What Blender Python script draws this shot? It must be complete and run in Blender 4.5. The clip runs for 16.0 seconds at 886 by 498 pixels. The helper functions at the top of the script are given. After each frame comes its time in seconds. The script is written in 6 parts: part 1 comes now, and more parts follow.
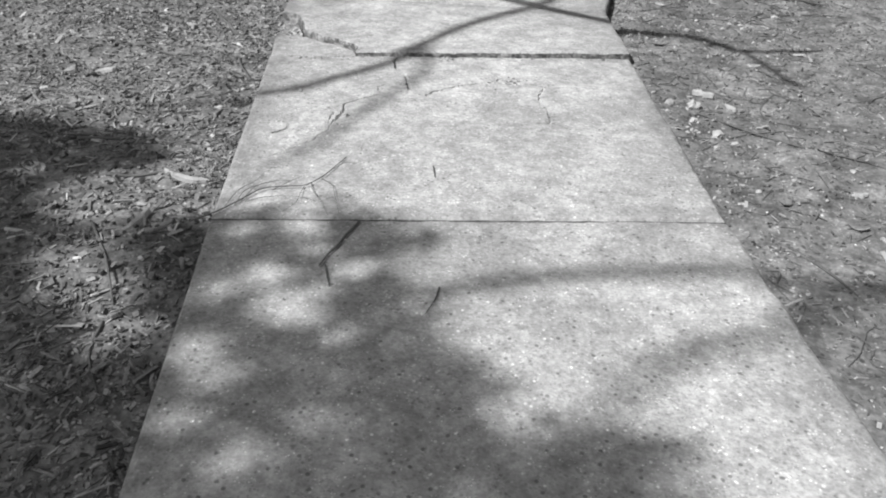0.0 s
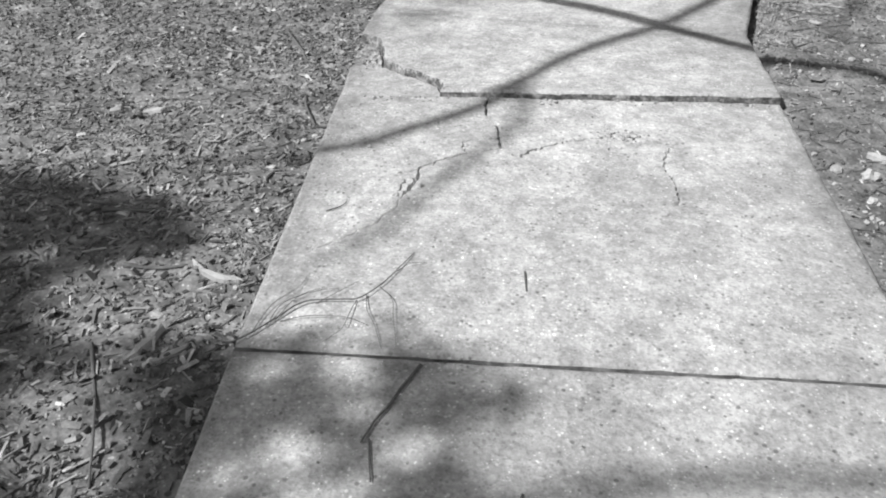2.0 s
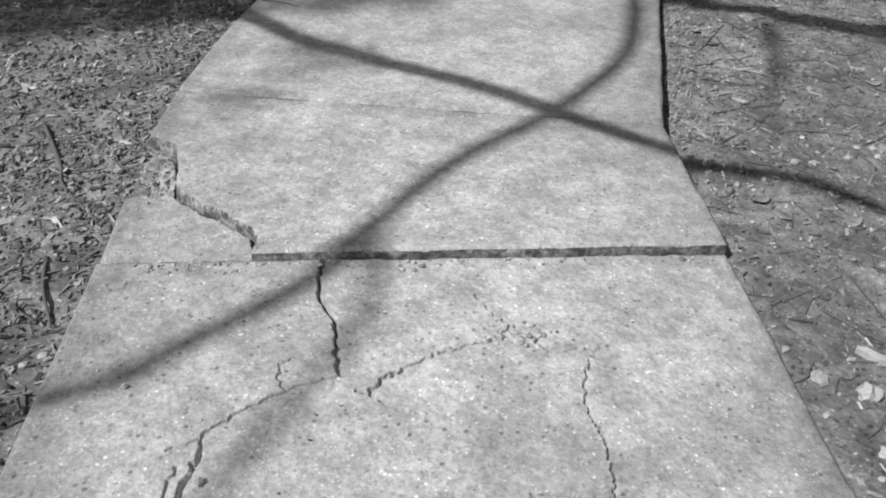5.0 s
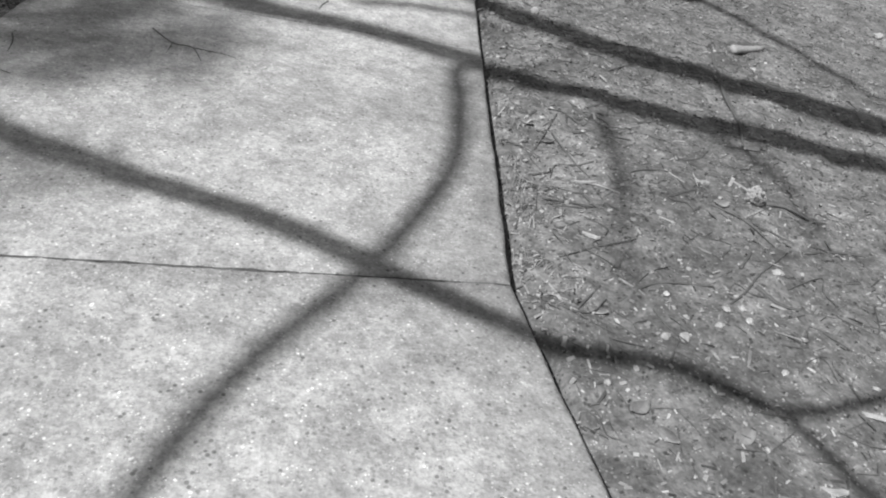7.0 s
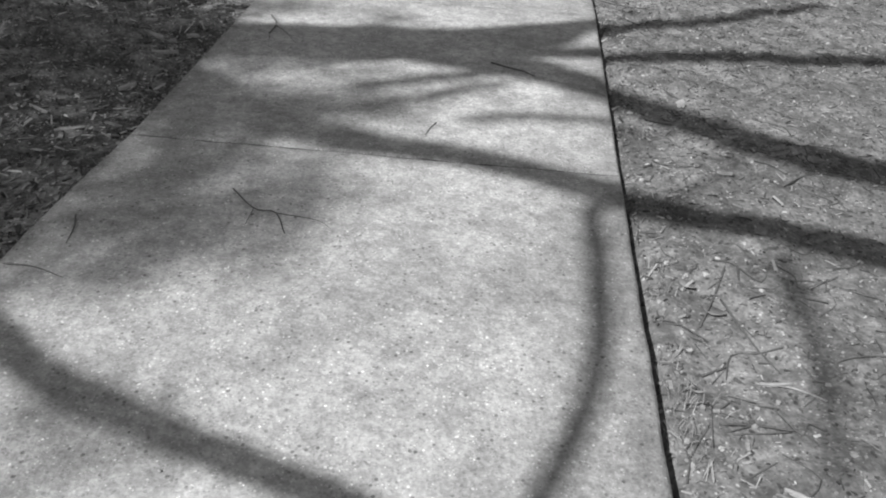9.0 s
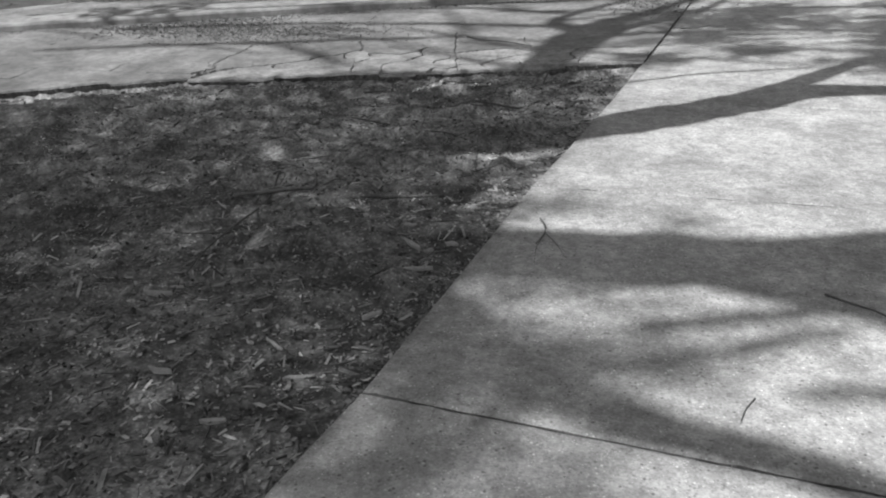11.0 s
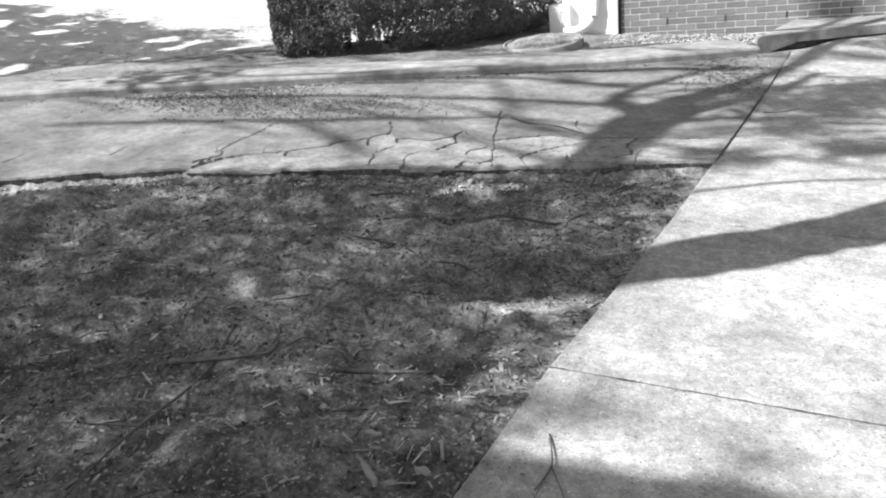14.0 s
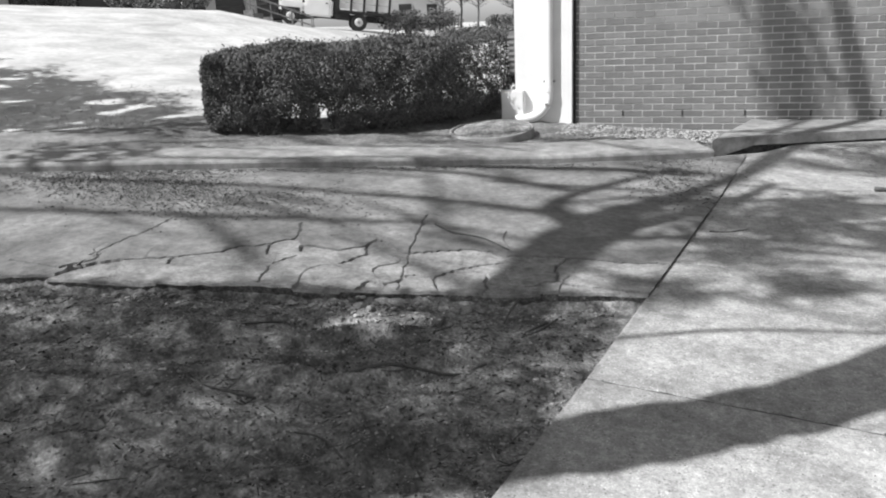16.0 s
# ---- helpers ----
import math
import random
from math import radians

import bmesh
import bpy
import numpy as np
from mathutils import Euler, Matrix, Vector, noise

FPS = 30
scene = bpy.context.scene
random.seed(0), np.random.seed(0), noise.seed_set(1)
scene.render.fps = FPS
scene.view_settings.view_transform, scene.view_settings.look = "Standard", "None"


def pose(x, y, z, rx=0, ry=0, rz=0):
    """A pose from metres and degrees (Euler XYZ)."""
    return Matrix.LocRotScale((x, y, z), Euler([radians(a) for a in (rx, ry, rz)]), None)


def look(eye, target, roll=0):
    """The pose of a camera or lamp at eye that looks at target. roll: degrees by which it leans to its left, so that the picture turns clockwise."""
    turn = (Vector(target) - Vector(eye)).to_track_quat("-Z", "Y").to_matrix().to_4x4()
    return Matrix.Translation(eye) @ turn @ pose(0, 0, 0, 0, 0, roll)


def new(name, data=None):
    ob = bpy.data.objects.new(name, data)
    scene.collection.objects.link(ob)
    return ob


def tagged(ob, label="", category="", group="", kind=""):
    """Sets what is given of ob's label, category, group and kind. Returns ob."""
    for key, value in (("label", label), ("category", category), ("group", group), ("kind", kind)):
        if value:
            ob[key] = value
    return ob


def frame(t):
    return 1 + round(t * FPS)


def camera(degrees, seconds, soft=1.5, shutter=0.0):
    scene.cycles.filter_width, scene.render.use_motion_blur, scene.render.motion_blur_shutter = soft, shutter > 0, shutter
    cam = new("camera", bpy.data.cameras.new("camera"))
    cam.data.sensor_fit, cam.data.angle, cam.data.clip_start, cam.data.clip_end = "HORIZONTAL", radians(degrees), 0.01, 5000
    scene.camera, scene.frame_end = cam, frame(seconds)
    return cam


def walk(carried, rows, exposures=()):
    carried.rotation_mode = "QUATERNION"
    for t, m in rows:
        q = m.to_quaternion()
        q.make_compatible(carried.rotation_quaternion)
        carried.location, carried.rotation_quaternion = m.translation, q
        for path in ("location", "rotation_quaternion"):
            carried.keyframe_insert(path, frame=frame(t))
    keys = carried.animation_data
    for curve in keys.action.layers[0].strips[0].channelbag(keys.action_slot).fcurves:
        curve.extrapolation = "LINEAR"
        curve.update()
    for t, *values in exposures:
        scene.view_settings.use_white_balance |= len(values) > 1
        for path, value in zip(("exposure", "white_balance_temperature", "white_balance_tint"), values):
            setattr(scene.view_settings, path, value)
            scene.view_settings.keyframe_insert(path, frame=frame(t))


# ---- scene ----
cam = camera(60.0, 16.0, soft=2.0)
PATH = [
    (0, (0.647, 1.498, 0.902), (0.514, 3.18, -0.17), -1.3),
    (0.5, (0.632, 1.631, 0.919), (0.447, 3.276, -0.204), -0.8),
    (1, (0.609, 1.737, 0.914), (0.366, 3.37, -0.215), -1.6),
    (1.5, (0.6, 1.896, 0.911), (0.286, 3.532, -0.195), -2.3),
    (2, (0.611, 2.055, 0.915), (0.233, 3.675, -0.196), -3.7),
    (2.5, (0.585, 2.183, 0.927), (0.231, 3.763, -0.247), -2.8),
    (3, (0.556, 2.32, 0.904), (0.165, 3.875, -0.291), -3.3),
    (3.5, (0.53, 2.487, 0.898), (0.125, 4.028, -0.31), -3.0),
    (4, (0.533, 2.65, 0.927), (0.222, 4.169, -0.336), -1.6),
    (4.5, (0.546, 2.78, 0.936), (0.393, 4.35, -0.293), 0.4),
    (5, (0.591, 2.955, 0.933), (0.506, 4.583, -0.225), -0.6),
    (5.2, (0.606, 3.041, 0.934), (0.545, 4.667, -0.23), -0.5),
    (7.3, (0.588, 3.748, 1.005), (1.056, 5.316, -0.146), 10.3),
    (7.5, (0.626, 3.781, 1.033), (1.065, 5.351, -0.127), 9.7),
    (8, (0.632, 3.935, 1.051), (0.966, 5.525, -0.116), 6.5),
    (8.5, (0.656, 4.137, 1.043), (0.847, 5.787, -0.071), 2.5),
    (9, (0.676, 4.329, 1.07), (0.792, 5.982, -0.051), 1.4),
    (9.5, (0.653, 4.496, 1.079), (0.576, 6.183, 0.009), -0.4),
    (10, (0.614, 4.67, 1.094), (0.321, 6.404, 0.142), -2.9),
    (10.2, (0.594, 4.741, 1.094), (0.236, 6.49, 0.192), -3.6),
    (12.3, (0.575, 5.458, 1.198), (-0.101, 7.178, 0.433), -6.3),
    (12.5, (0.587, 5.514, 1.208), (-0.097, 7.227, 0.436), -6.2),
    (13, (0.603, 5.655, 1.254), (-0.105, 7.351, 0.465), -6.3),
    (13.5, (0.613, 5.826, 1.248), (-0.105, 7.536, 0.499), -6.2),
    (14, (0.614, 5.991, 1.277), (-0.117, 7.714, 0.572), -5.7),
    (14.5, (0.615, 6.178, 1.33), (-0.092, 7.914, 0.632), -4.7),
    (15, (0.645, 6.366, 1.379), (-0.012, 8.121, 0.68), -4.3),
    (15.5, (0.681, 6.552, 1.39), (0.029, 8.348, 0.801), -3.8),
    (16, (0.76, 6.742, 1.426), (0.081, 8.535, 0.857), -2.7),
]
EXPOSURES = [(0, 0.57), (2, 0.66), (3.5, 0.5), (5, 0.3), (7.5, 0.45), (9, 0.39), (10.2, 0.22), (12.3, 1.13), (14.5, 0.98), (16, 0.56)]
walk(cam, [(t, look(eye, target, roll)) for t, eye, target, roll in PATH], EXPOSURES)

# ---- sun and sky: a bright day in black and white, sun from the left and a little behind ----
SUN_EL, SUN_DIR, COT = radians(50), (0.766, 0.643), 0.839
world = bpy.data.worlds.new("sky")
scene.world = world
world.use_nodes = True
wn = world.node_tree
sky = wn.nodes.new("ShaderNodeTexSky")
sky.sky_type, sky.sun_disc = "NISHITA", False
sky.sun_elevation, sky.sun_rotation = SUN_EL, math.atan2(-SUN_DIR[0], -SUN_DIR[1])
grey = wn.nodes.new("ShaderNodeRGBToBW")
wn.links.new(sky.outputs[0], grey.inputs[0])
wn.links.new(grey.outputs[0], wn.nodes["Background"].inputs["Color"])
wn.nodes["Background"].inputs["Strength"].default_value = 0.10
sun = new("sun", bpy.data.lights.new("sun", "SUN"))
sun.data.energy, sun.data.angle, sun.data.color = 4.5, radians(0.53), (1.0, 1.0, 1.0)
sun.matrix_world = look((0, 0, 0), (SUN_DIR[0] * math.cos(SUN_EL), SUN_DIR[1] * math.cos(SUN_EL), -math.sin(SUN_EL)))


# ---- materials ----
def material(name, lo, hi, scale=8.0, grain=250.0, grain_mix=0.5, rough=0.9, bump=0.3, specks=None, stain=None, per=None, spread=0.3, bump_scale=None, metal=0.0, mottle=None, deep=0.004, grime=0.0):
    """Grey procedural surface: broad blotches, fine grain, optional specks and stains, relief; per: 'object' or 'island' variation."""
    m = bpy.data.materials.new(name)
    m.use_nodes = True
    nt = m.node_tree
    bsdf = nt.nodes["Principled BSDF"]
    bsdf.inputs["Roughness"].default_value = rough
    bsdf.inputs["Metallic"].default_value = metal

    def node(kind, **kw):
        n = nt.nodes.new(kind)
        for k, v in kw.items():
            n.inputs[k].default_value = v
        return n

    co = nt.nodes.new("ShaderNodeTexCoord").outputs["Object"] if per == "object" else nt.nodes.new("ShaderNodeNewGeometry").outputs["Position"]

    def noise_tex(s, d=4.0):
        n = node("ShaderNodeTexNoise", Scale=s, Detail=d, Roughness=0.6)
        nt.links.new(co, n.inputs["Vector"])
        return n.outputs["Fac"]

    def maths(op, a, b, clamp=False):
        n = nt.nodes.new("ShaderNodeMath")
        n.operation, n.use_clamp = op, clamp
        for i, v in enumerate((a, b)):
            if isinstance(v, (int, float)):
                n.inputs[i].default_value = v
            else:
                nt.links.new(v, n.inputs[i])
        return n.outputs[0]

    def ranged(v, a, b, c, d):
        n = node("ShaderNodeMapRange", **{"From Min": a, "From Max": b, "To Min": c, "To Max": d})
        nt.links.new(v, n.inputs["Value"])
        return n.outputs[0]

    broad, fine = noise_tex(scale), noise_tex(grain, 3.0)
    f = maths("ADD", maths("MULTIPLY", ranged(broad, 0.3, 0.7, 0, 1), 1 - grain_mix), maths("MULTIPLY", ranged(fine, 0.3, 0.7, 0, 1), grain_mix))
    val = ranged(f, 0, 1, lo, hi)
    if stain:
        s, amount = stain
        val = maths("MULTIPLY", val, ranged(noise_tex(s, 5.0), 0.35, 0.65, 1 - amount, 1.0))
    if mottle:
        for s, lo_m, hi_m in mottle:
            val = maths("MULTIPLY", val, ranged(noise_tex(s, 3.0), 0.36, 0.64, lo_m, hi_m))
    if specks:
        for s, thr, mul in specks:
            v = node("ShaderNodeTexVoronoi", Scale=s, Randomness=1.0)
            nt.links.new(co, v.inputs["Vector"])
            sel = maths("MULTIPLY", ranged(v.outputs["Distance"], thr, thr * 0.6, 0, 1), ranged(noise_tex(s * 0.37, 1.0), 0.5, 0.58, 0, 1))
            val = maths("MULTIPLY", val, maths("ADD", 1.0, maths("MULTIPLY", sel, mul - 1)))
    if grime:
        worn = nt.nodes.new("ShaderNodeAttribute")
        worn.attribute_name = "grime"
        val = maths("MULTIPLY", val, maths("SUBTRACT", 1.0, maths("MULTIPLY", worn.outputs["Fac"], grime)))
    if per:
        r = nt.nodes.new("ShaderNodeObjectInfo").outputs["Random"] if per == "object" else nt.nodes.new("ShaderNodeNewGeometry").outputs["Random Per Island"]
        val = maths("MULTIPLY", val, ranged(r, 0, 1, 1 - spread, 1 + spread))
    nt.links.new(val, bsdf.inputs["Base Color"])
    if bump:
        b = node("ShaderNodeBump", Strength=bump, Distance=deep)
        nt.links.new(noise_tex(bump_scale or grain * 0.6, 5.0), b.inputs["Height"])
        nt.links.new(b.outputs[0], bsdf.inputs["Normal"])
    return m


CONCRETE = material("concrete", 0.335, 0.475, 5.0, 160, 0.38, 0.92, 0.75, specks=[(150, 0.40, 0.76), (85, 0.36, 0.74), (50, 0.24, 0.45), (27, 0.13, 0.5), (120, 0.24, 1.8), (60, 0.22, 1.7), (36, 0.12, 2.0)], stain=(1.3, 0.26), bump_scale=80, mottle=[(2.2, 0.90, 1.06), (6.5, 0.85, 1.10), (20, 0.87, 1.11), (52, 0.88, 1.10), (120, 0.85, 1.13)], grime=0.26, deep=0.005)
# darker concrete for steep slab faces, their shade kept in the tone
SIDE_SHADE_DIRT = material("side_shade_dirt_concrete", 0.08, 0.23, 9.0, 120, 0.5, 0.95, 0.9, bump_scale=50, mottle=[(30, 0.45, 1.5), (90, 0.6, 1.4)])
# dirt of the joints; also colours the shade block under the landing
JOINT_DIRT_GAP_SHADE = material("joint_dirt", 0.03, 0.10, 9.0, 120, 0.5, 1.0, 0.8, bump_scale=70, mottle=[(25, 0.5, 1.6)])
CONCRETE_OLD = material("old_concrete", 0.22, 0.40, 4.0, 120, 0.4, 0.95, 0.6, specks=[(90, 0.3, 0.5)], stain=(2.2, 0.35), bump_scale=70, mottle=[(9, 0.75, 1.15)])
ROAD = material("worn_road", 0.16, 0.29, 2.5, 110, 0.45, 0.95, 0.7, specks=[(70, 0.25, 0.5)], stain=(1.1, 0.45), bump_scale=60, mottle=[(3.5, 0.72, 1.15), (22, 0.82, 1.15)])
SOIL = material("soil", 0.11, 0.225, 6.0, 70, 0.35, 1.0, 0.9, specks=[(60, 0.24, 2.3), (110, 0.26, 2.2), (45, 0.3, 0.35), (28, 0.2, 0.38), (80, 0.26, 0.5)], stain=(1.5, 0.25), bump_scale=40, mottle=[(4, 0.76, 1.18), (14, 0.76, 1.2), (30, 0.74, 1.22), (90, 0.76, 1.22)], deep=0.008)
DAMP_AND_EDGE_SHADE = material("damp_soil_and_edge_shade", 0.07, 0.21, 5.0, 60, 0.4, 1.0, 0.9, specks=[(60, 0.24, 2.4), (110, 0.24, 2.1), (35, 0.14, 2.8)], stain=(1.2, 0.35), bump_scale=36, mottle=[(30, 0.66, 1.32), (2.2, 0.7, 1.35), (11, 0.64, 1.36), (90, 0.7, 1.3)], deep=0.009)
DRY = material("dusty_soil", 0.115, 0.32, 3.0, 60, 0.3, 1.0, 0.8, specks=[(60, 0.18, 2.2), (110, 0.2, 1.9), (45, 0.2, 0.55)], stain=(1.2, 0.4), bump_scale=26, mottle=[(30, 0.68, 1.3), (2.2, 0.66, 1.35), (8, 0.6, 1.36), (80, 0.72, 1.28)], deep=0.010)
LAWN = material("dry_lawn", 0.42, 0.62, 0.6, 30, 0.4, 1.0, 1.0, stain=(0.25, 0.2), bump_scale=25, mottle=[(1.2, 0.86, 1.08), (7, 0.88, 1.08)])
CHIP = material("wood_chip", 0.06, 0.26, 30, 300, 0.4, 0.85, 0.3, per="island", spread=0.8)
CHIP_DARK = material("damp_chip", 0.045, 0.19, 30, 300, 0.4, 0.85, 0.3, per="island", spread=0.8)
CLOD = material("soil_clod", 0.05, 0.2, 30, 300, 0.4, 1.0, 0.3, per="island", spread=0.6)
SHARD = material("pale_wood", 0.18, 0.36, 40, 400, 0.5, 0.8, 0.4)
TWIG = material("twig_bark", 0.05, 0.12, 60, 400, 0.5, 0.85, 0.5)
BARK = material("tree_bark", 0.07, 0.18, 12, 90, 0.5, 0.95, 1.0, bump_scale=30)
STONE = material("pale_stone", 0.24, 0.42, 30, 200, 0.4, 0.8, 0.4, per="object", spread=0.2)
PEBBLE = material("pebble", 0.12, 0.34, 30, 200, 0.4, 0.8, 0.3, per="island", spread=0.6)
LEAF = material("evergreen_leaf", 0.10, 0.2, 20, 120, 0.4, 0.85, 0.2, per="island", spread=0.35)
HEDGE_LEAF = material("dark_hedge_leaf", 0.08, 0.16, 20, 120, 0.4, 0.7, 0.2, per="island", spread=0.45)
PALE_CHIP = material("pale_chip", 0.16, 0.42, 30, 300, 0.4, 0.85, 0.3, per="island", spread=0.5)
PALE_EDGE = material("broken_concrete", 0.20, 0.35, 5.0, 110, 0.45, 0.95, 0.8, specks=[(90, 0.3, 0.5), (45, 0.2, 0.5)], stain=(3.0, 0.3), bump_scale=55, mottle=[(9, 0.72, 1.15), (35, 0.8, 1.15)])
DRYLEAF = material("dry_leaf", 0.11, 0.24, 40, 200, 0.4, 0.8, 0.4, per="object", spread=0.3)
GRASS = material("dry_grass", 0.14, 0.32, 10, 60, 0.4, 0.9, 0.0, per="island", spread=0.5)
BRICK = material("grey_brick", 0.155, 0.245, 8, 90, 0.5, 0.9, 0.5, per="object", spread=0.16, stain=(3.0, 0.2))
BRICK_REST = material("grey_brick_rest", 0.155, 0.245, 8, 90, 0.5, 0.9, 0.5, per="island", spread=0.16)
MORTAR = material("mortar", 0.50, 0.64, 10, 120, 0.5, 0.95, 0.5)
WHITE = material("white_paint", 0.74, 0.84, 3, 60, 0.3, 0.5, 0.1)
GUTTER = material("grey_metal", 0.20, 0.27, 4, 60, 0.3, 0.5, 0.1)
DARK = material("dark_gap", 0.015, 0.03, 8, 60, 0.3, 0.9, 0.2)
TYRE = material("black_rubber", 0.02, 0.035, 8, 60, 0.3, 0.8, 0.2)
RIM = material("pale_metal", 0.5, 0.6, 8, 60, 0.3, 0.4, 0.0)
RAIL = material("rail_metal", 0.12, 0.2, 8, 60, 0.3, 0.5, 0.0)
FACADE = material("pale_facade", 0.3, 0.4, 1.0, 30, 0.3, 0.9, 0.2)
FACADE_DARK = material("dark_facade", 0.06, 0.1, 1.0, 30, 0.3, 0.9, 0.2)
GLASS = material("dark_window", 0.02, 0.035, 1.0, 30, 0.3, 0.12, 0.0)

# ---- shape of the land ----
RNG = np.random.RandomState(7)


JOINTS = [((0.56, -0.8), (1.66, -0.7)), ((0.34, 0.7), (1.47, 0.8)), ((0.155, 1.87), (1.335, 1.97)), ((-0.02, 3.02), (1.21, 3.15)), ((-0.18, 4.18), (1.14, 4.35)),
          ((-0.29, 5.01), (1.12, 4.97)), ((-0.15, 6.55), (1.365, 6.39)), ((0.04, 8.13), (1.66, 8.05)), ((0.285, 9.55), (1.88, 9.45)), ((0.51, 11.02), (2.13, 11.07)),
          ((0.74, 12.55), (2.42, 12.62)), ((0.975, 14.27), (2.78, 14.62))]
WALK_Y = [0.5 * (a[1] + b[1]) for a, b in JOINTS]
WALK_L, WALK_R = [a[0] for a, b in JOINTS], [b[0] for a, b in JOINTS]


def rise(y):
    y = min(y, 16.0)
    return 0.038 * 0.5 * ((y - 8.6) + math.sqrt((y - 8.6) ** 2 + 0.6))


def grade(x, y):
    """Height of the paved surface: it falls to the right and climbs towards the building."""
    x = max(-7.0, min(4.0, x))
    return -0.05 * (x - 0.2) + rise(y) - 0.004 + 0.03 * max(0.0, -0.6 - x) * min(1.0, max(0.0, (y - 7) / 3))


def smooth(a, b, v):
    v = max(0.0, min(1.0, (v - a) / (b - a)))
    return v * v * (3 - 2 * v)


def kerb_line(x):
    """y of the far kerb of the drive."""
    return 13.42 + 0.52 * (x - 0.0) if x > -2.7 else 12.02 + 0.535 * (x + 2.7)


def drive_front(x):
    """y of the broken near edge of the drive."""
    if x > -2.52:
        return 10.32 + 0.30 * x
    return 9.63 + 0.45 * (x + 2.52)


def land(x, y):
    """Height of the soil and the lawn."""
    near = grade(x, y) - 0.032
    if y > drive_front(x) - 0.05 and y < kerb_line(x) + 0.15 and x < 0.9:
        near -= 0.10 * smooth(0.0, 0.12, y - drive_front(x) - 0.06)
    if x < 0.45 and y < drive_front(x):
        near -= 0.028 * (1 - smooth(0.0, 0.4, drive_front(x) - y))
    if x < 0.5:
        near += 0.002 * (1 - smooth(0.05, 0.25, abs(y - drive_front(x) + 0.02))) if abs(y - drive_front(x) + 0.02) < 0.25 else 0.0
    if 0 < y < 13.5:
        l, q = np.interp(y, WALK_Y, WALK_L), np.interp(y, WALK_Y, WALK_R)
        near -= 0.12 * smooth(0.03, 0.08, min(x - l, q - x))
        if 4.6 < y < 10 and -0.03 < x - q < 0.06:
            near -= 0.05 * (1 - smooth(0.012, 0.05, x - q))
    r = math.hypot(x - 0.76, y - 6.74)
    turn = math.degrees(math.atan2(0.76 - x, y - 6.74))
    top = 0.7 + 1.6 * smooth(24, 37, turn) + 0.5 * smooth(37, 52, turn)
    if y < 6.74 or turn < -10:
        top = 0.4
    if turn > 100:
        top = 1.2
    far = 0.32 + (top - 0.32) * smooth(8.0, 34, r) ** 0.9 if r > 8 else 0.32
    k = smooth(8.2, 10.5, r)
    z = near * (1 - k) + far * k
    if 10 < y < 16.5 and x > -4.5 and x < 6:
        z = min(z, grade(x, min(y, 15.0)) + 0.06)
    return z


def part(name, bm, mat, parent, label=""):
    me = bpy.data.meshes.new(name)
    if isinstance(bm, tuple):
        me.from_pydata(bm[0], [], bm[1])
    else:
        bm.to_mesh(me)
        bm.free()
    me.materials.append(mat)
    ob = new(name, me)
    ob.parent = parent
    if label:
        tagged(ob, label)
    return ob


def root(name, label, category, group="", kind="", at=(0, 0, 0)):
    ob = tagged(new(name), label, category, group, kind)
    ob.location = at
    return ob


def soften(ob):
    for p in ob.data.polygons:
        p.use_smooth = True
    return ob


def box(bm, lo, hi, bevel=0.0):
    r = bmesh.ops.create_cube(bm, size=1.0)
    vs = r["verts"]
    for v in vs:
        v.co = Vector([(a + b) / 2 + c * (b - a) for a, b, c in zip(lo, hi, v.co)])
    if bevel:
        es = list({e for v in vs for e in v.link_edges})
        bmesh.ops.bevel(bm, geom=es, offset=bevel, segments=2, affect="EDGES")
    return bm


def boxed(lo, hi, bevel=0.0):
    return box(bmesh.new(), lo, hi, bevel)


def spline(points, steps=6):
    """Catmull-Rom through rows of numbers."""
    p = np.array(points, float)
    p = np.vstack([2 * p[0] - p[1], p, 2 * p[-1] - p[-2]])
    out = []
    for i in range(1, len(p) - 2):
        for k in range(steps):
            t = k / steps
            out.append(0.5 * (2 * p[i] + (p[i + 1] - p[i - 1]) * t + (2 * p[i - 1] - 5 * p[i] + 4 * p[i + 1] - p[i + 2]) * t * t + (3 * p[i] - p[i - 1] - 3 * p[i + 1] + p[i + 2]) * t ** 3))
    out.append(p[-2])
    return np.array(out)


def tube(rows, sides=7, steps=5, rough=0.0):
    """A tapered tube through rows of x, y, z, radius, as (verts, faces)."""
    rows = spline(rows, steps)
    verts, faces = [], []
    n = len(rows)
    for i in range(n):
        d = rows[min(n - 1, i + 1), :3] - rows[max(0, i - 1), :3]
        d = d / (np.linalg.norm(d) + 1e-9)
        a = np.cross(d, (0, 0, 1) if abs(d[2]) < 0.9 else (1, 0, 0))
        a /= np.linalg.norm(a)
        b = np.cross(d, a)
        for k in range(sides):
            w = 2 * math.pi * k / sides
            r = rows[i, 3] * (1 + rough * (RNG.rand() - 0.5))
            verts.append(tuple(rows[i, :3] + r * (math.cos(w) * a + math.sin(w) * b)))
    for i in range(n - 1):
        for k in range(sides):
            k2 = (k + 1) % sides
            faces.append((i * sides + k, i * sides + k2, (i + 1) * sides + k2, (i + 1) * sides + k))
    faces.append(tuple(range(sides))[::-1])
    faces.append(tuple((n - 1) * sides + k for k in range(sides)))
    return verts, faces


def joined(pieces):
    verts, faces = [], []
    for v, f in pieces:
        o = len(verts)
        verts += list(v)
        faces += [tuple(i + o for i in q) for q in f]
    return verts, faces


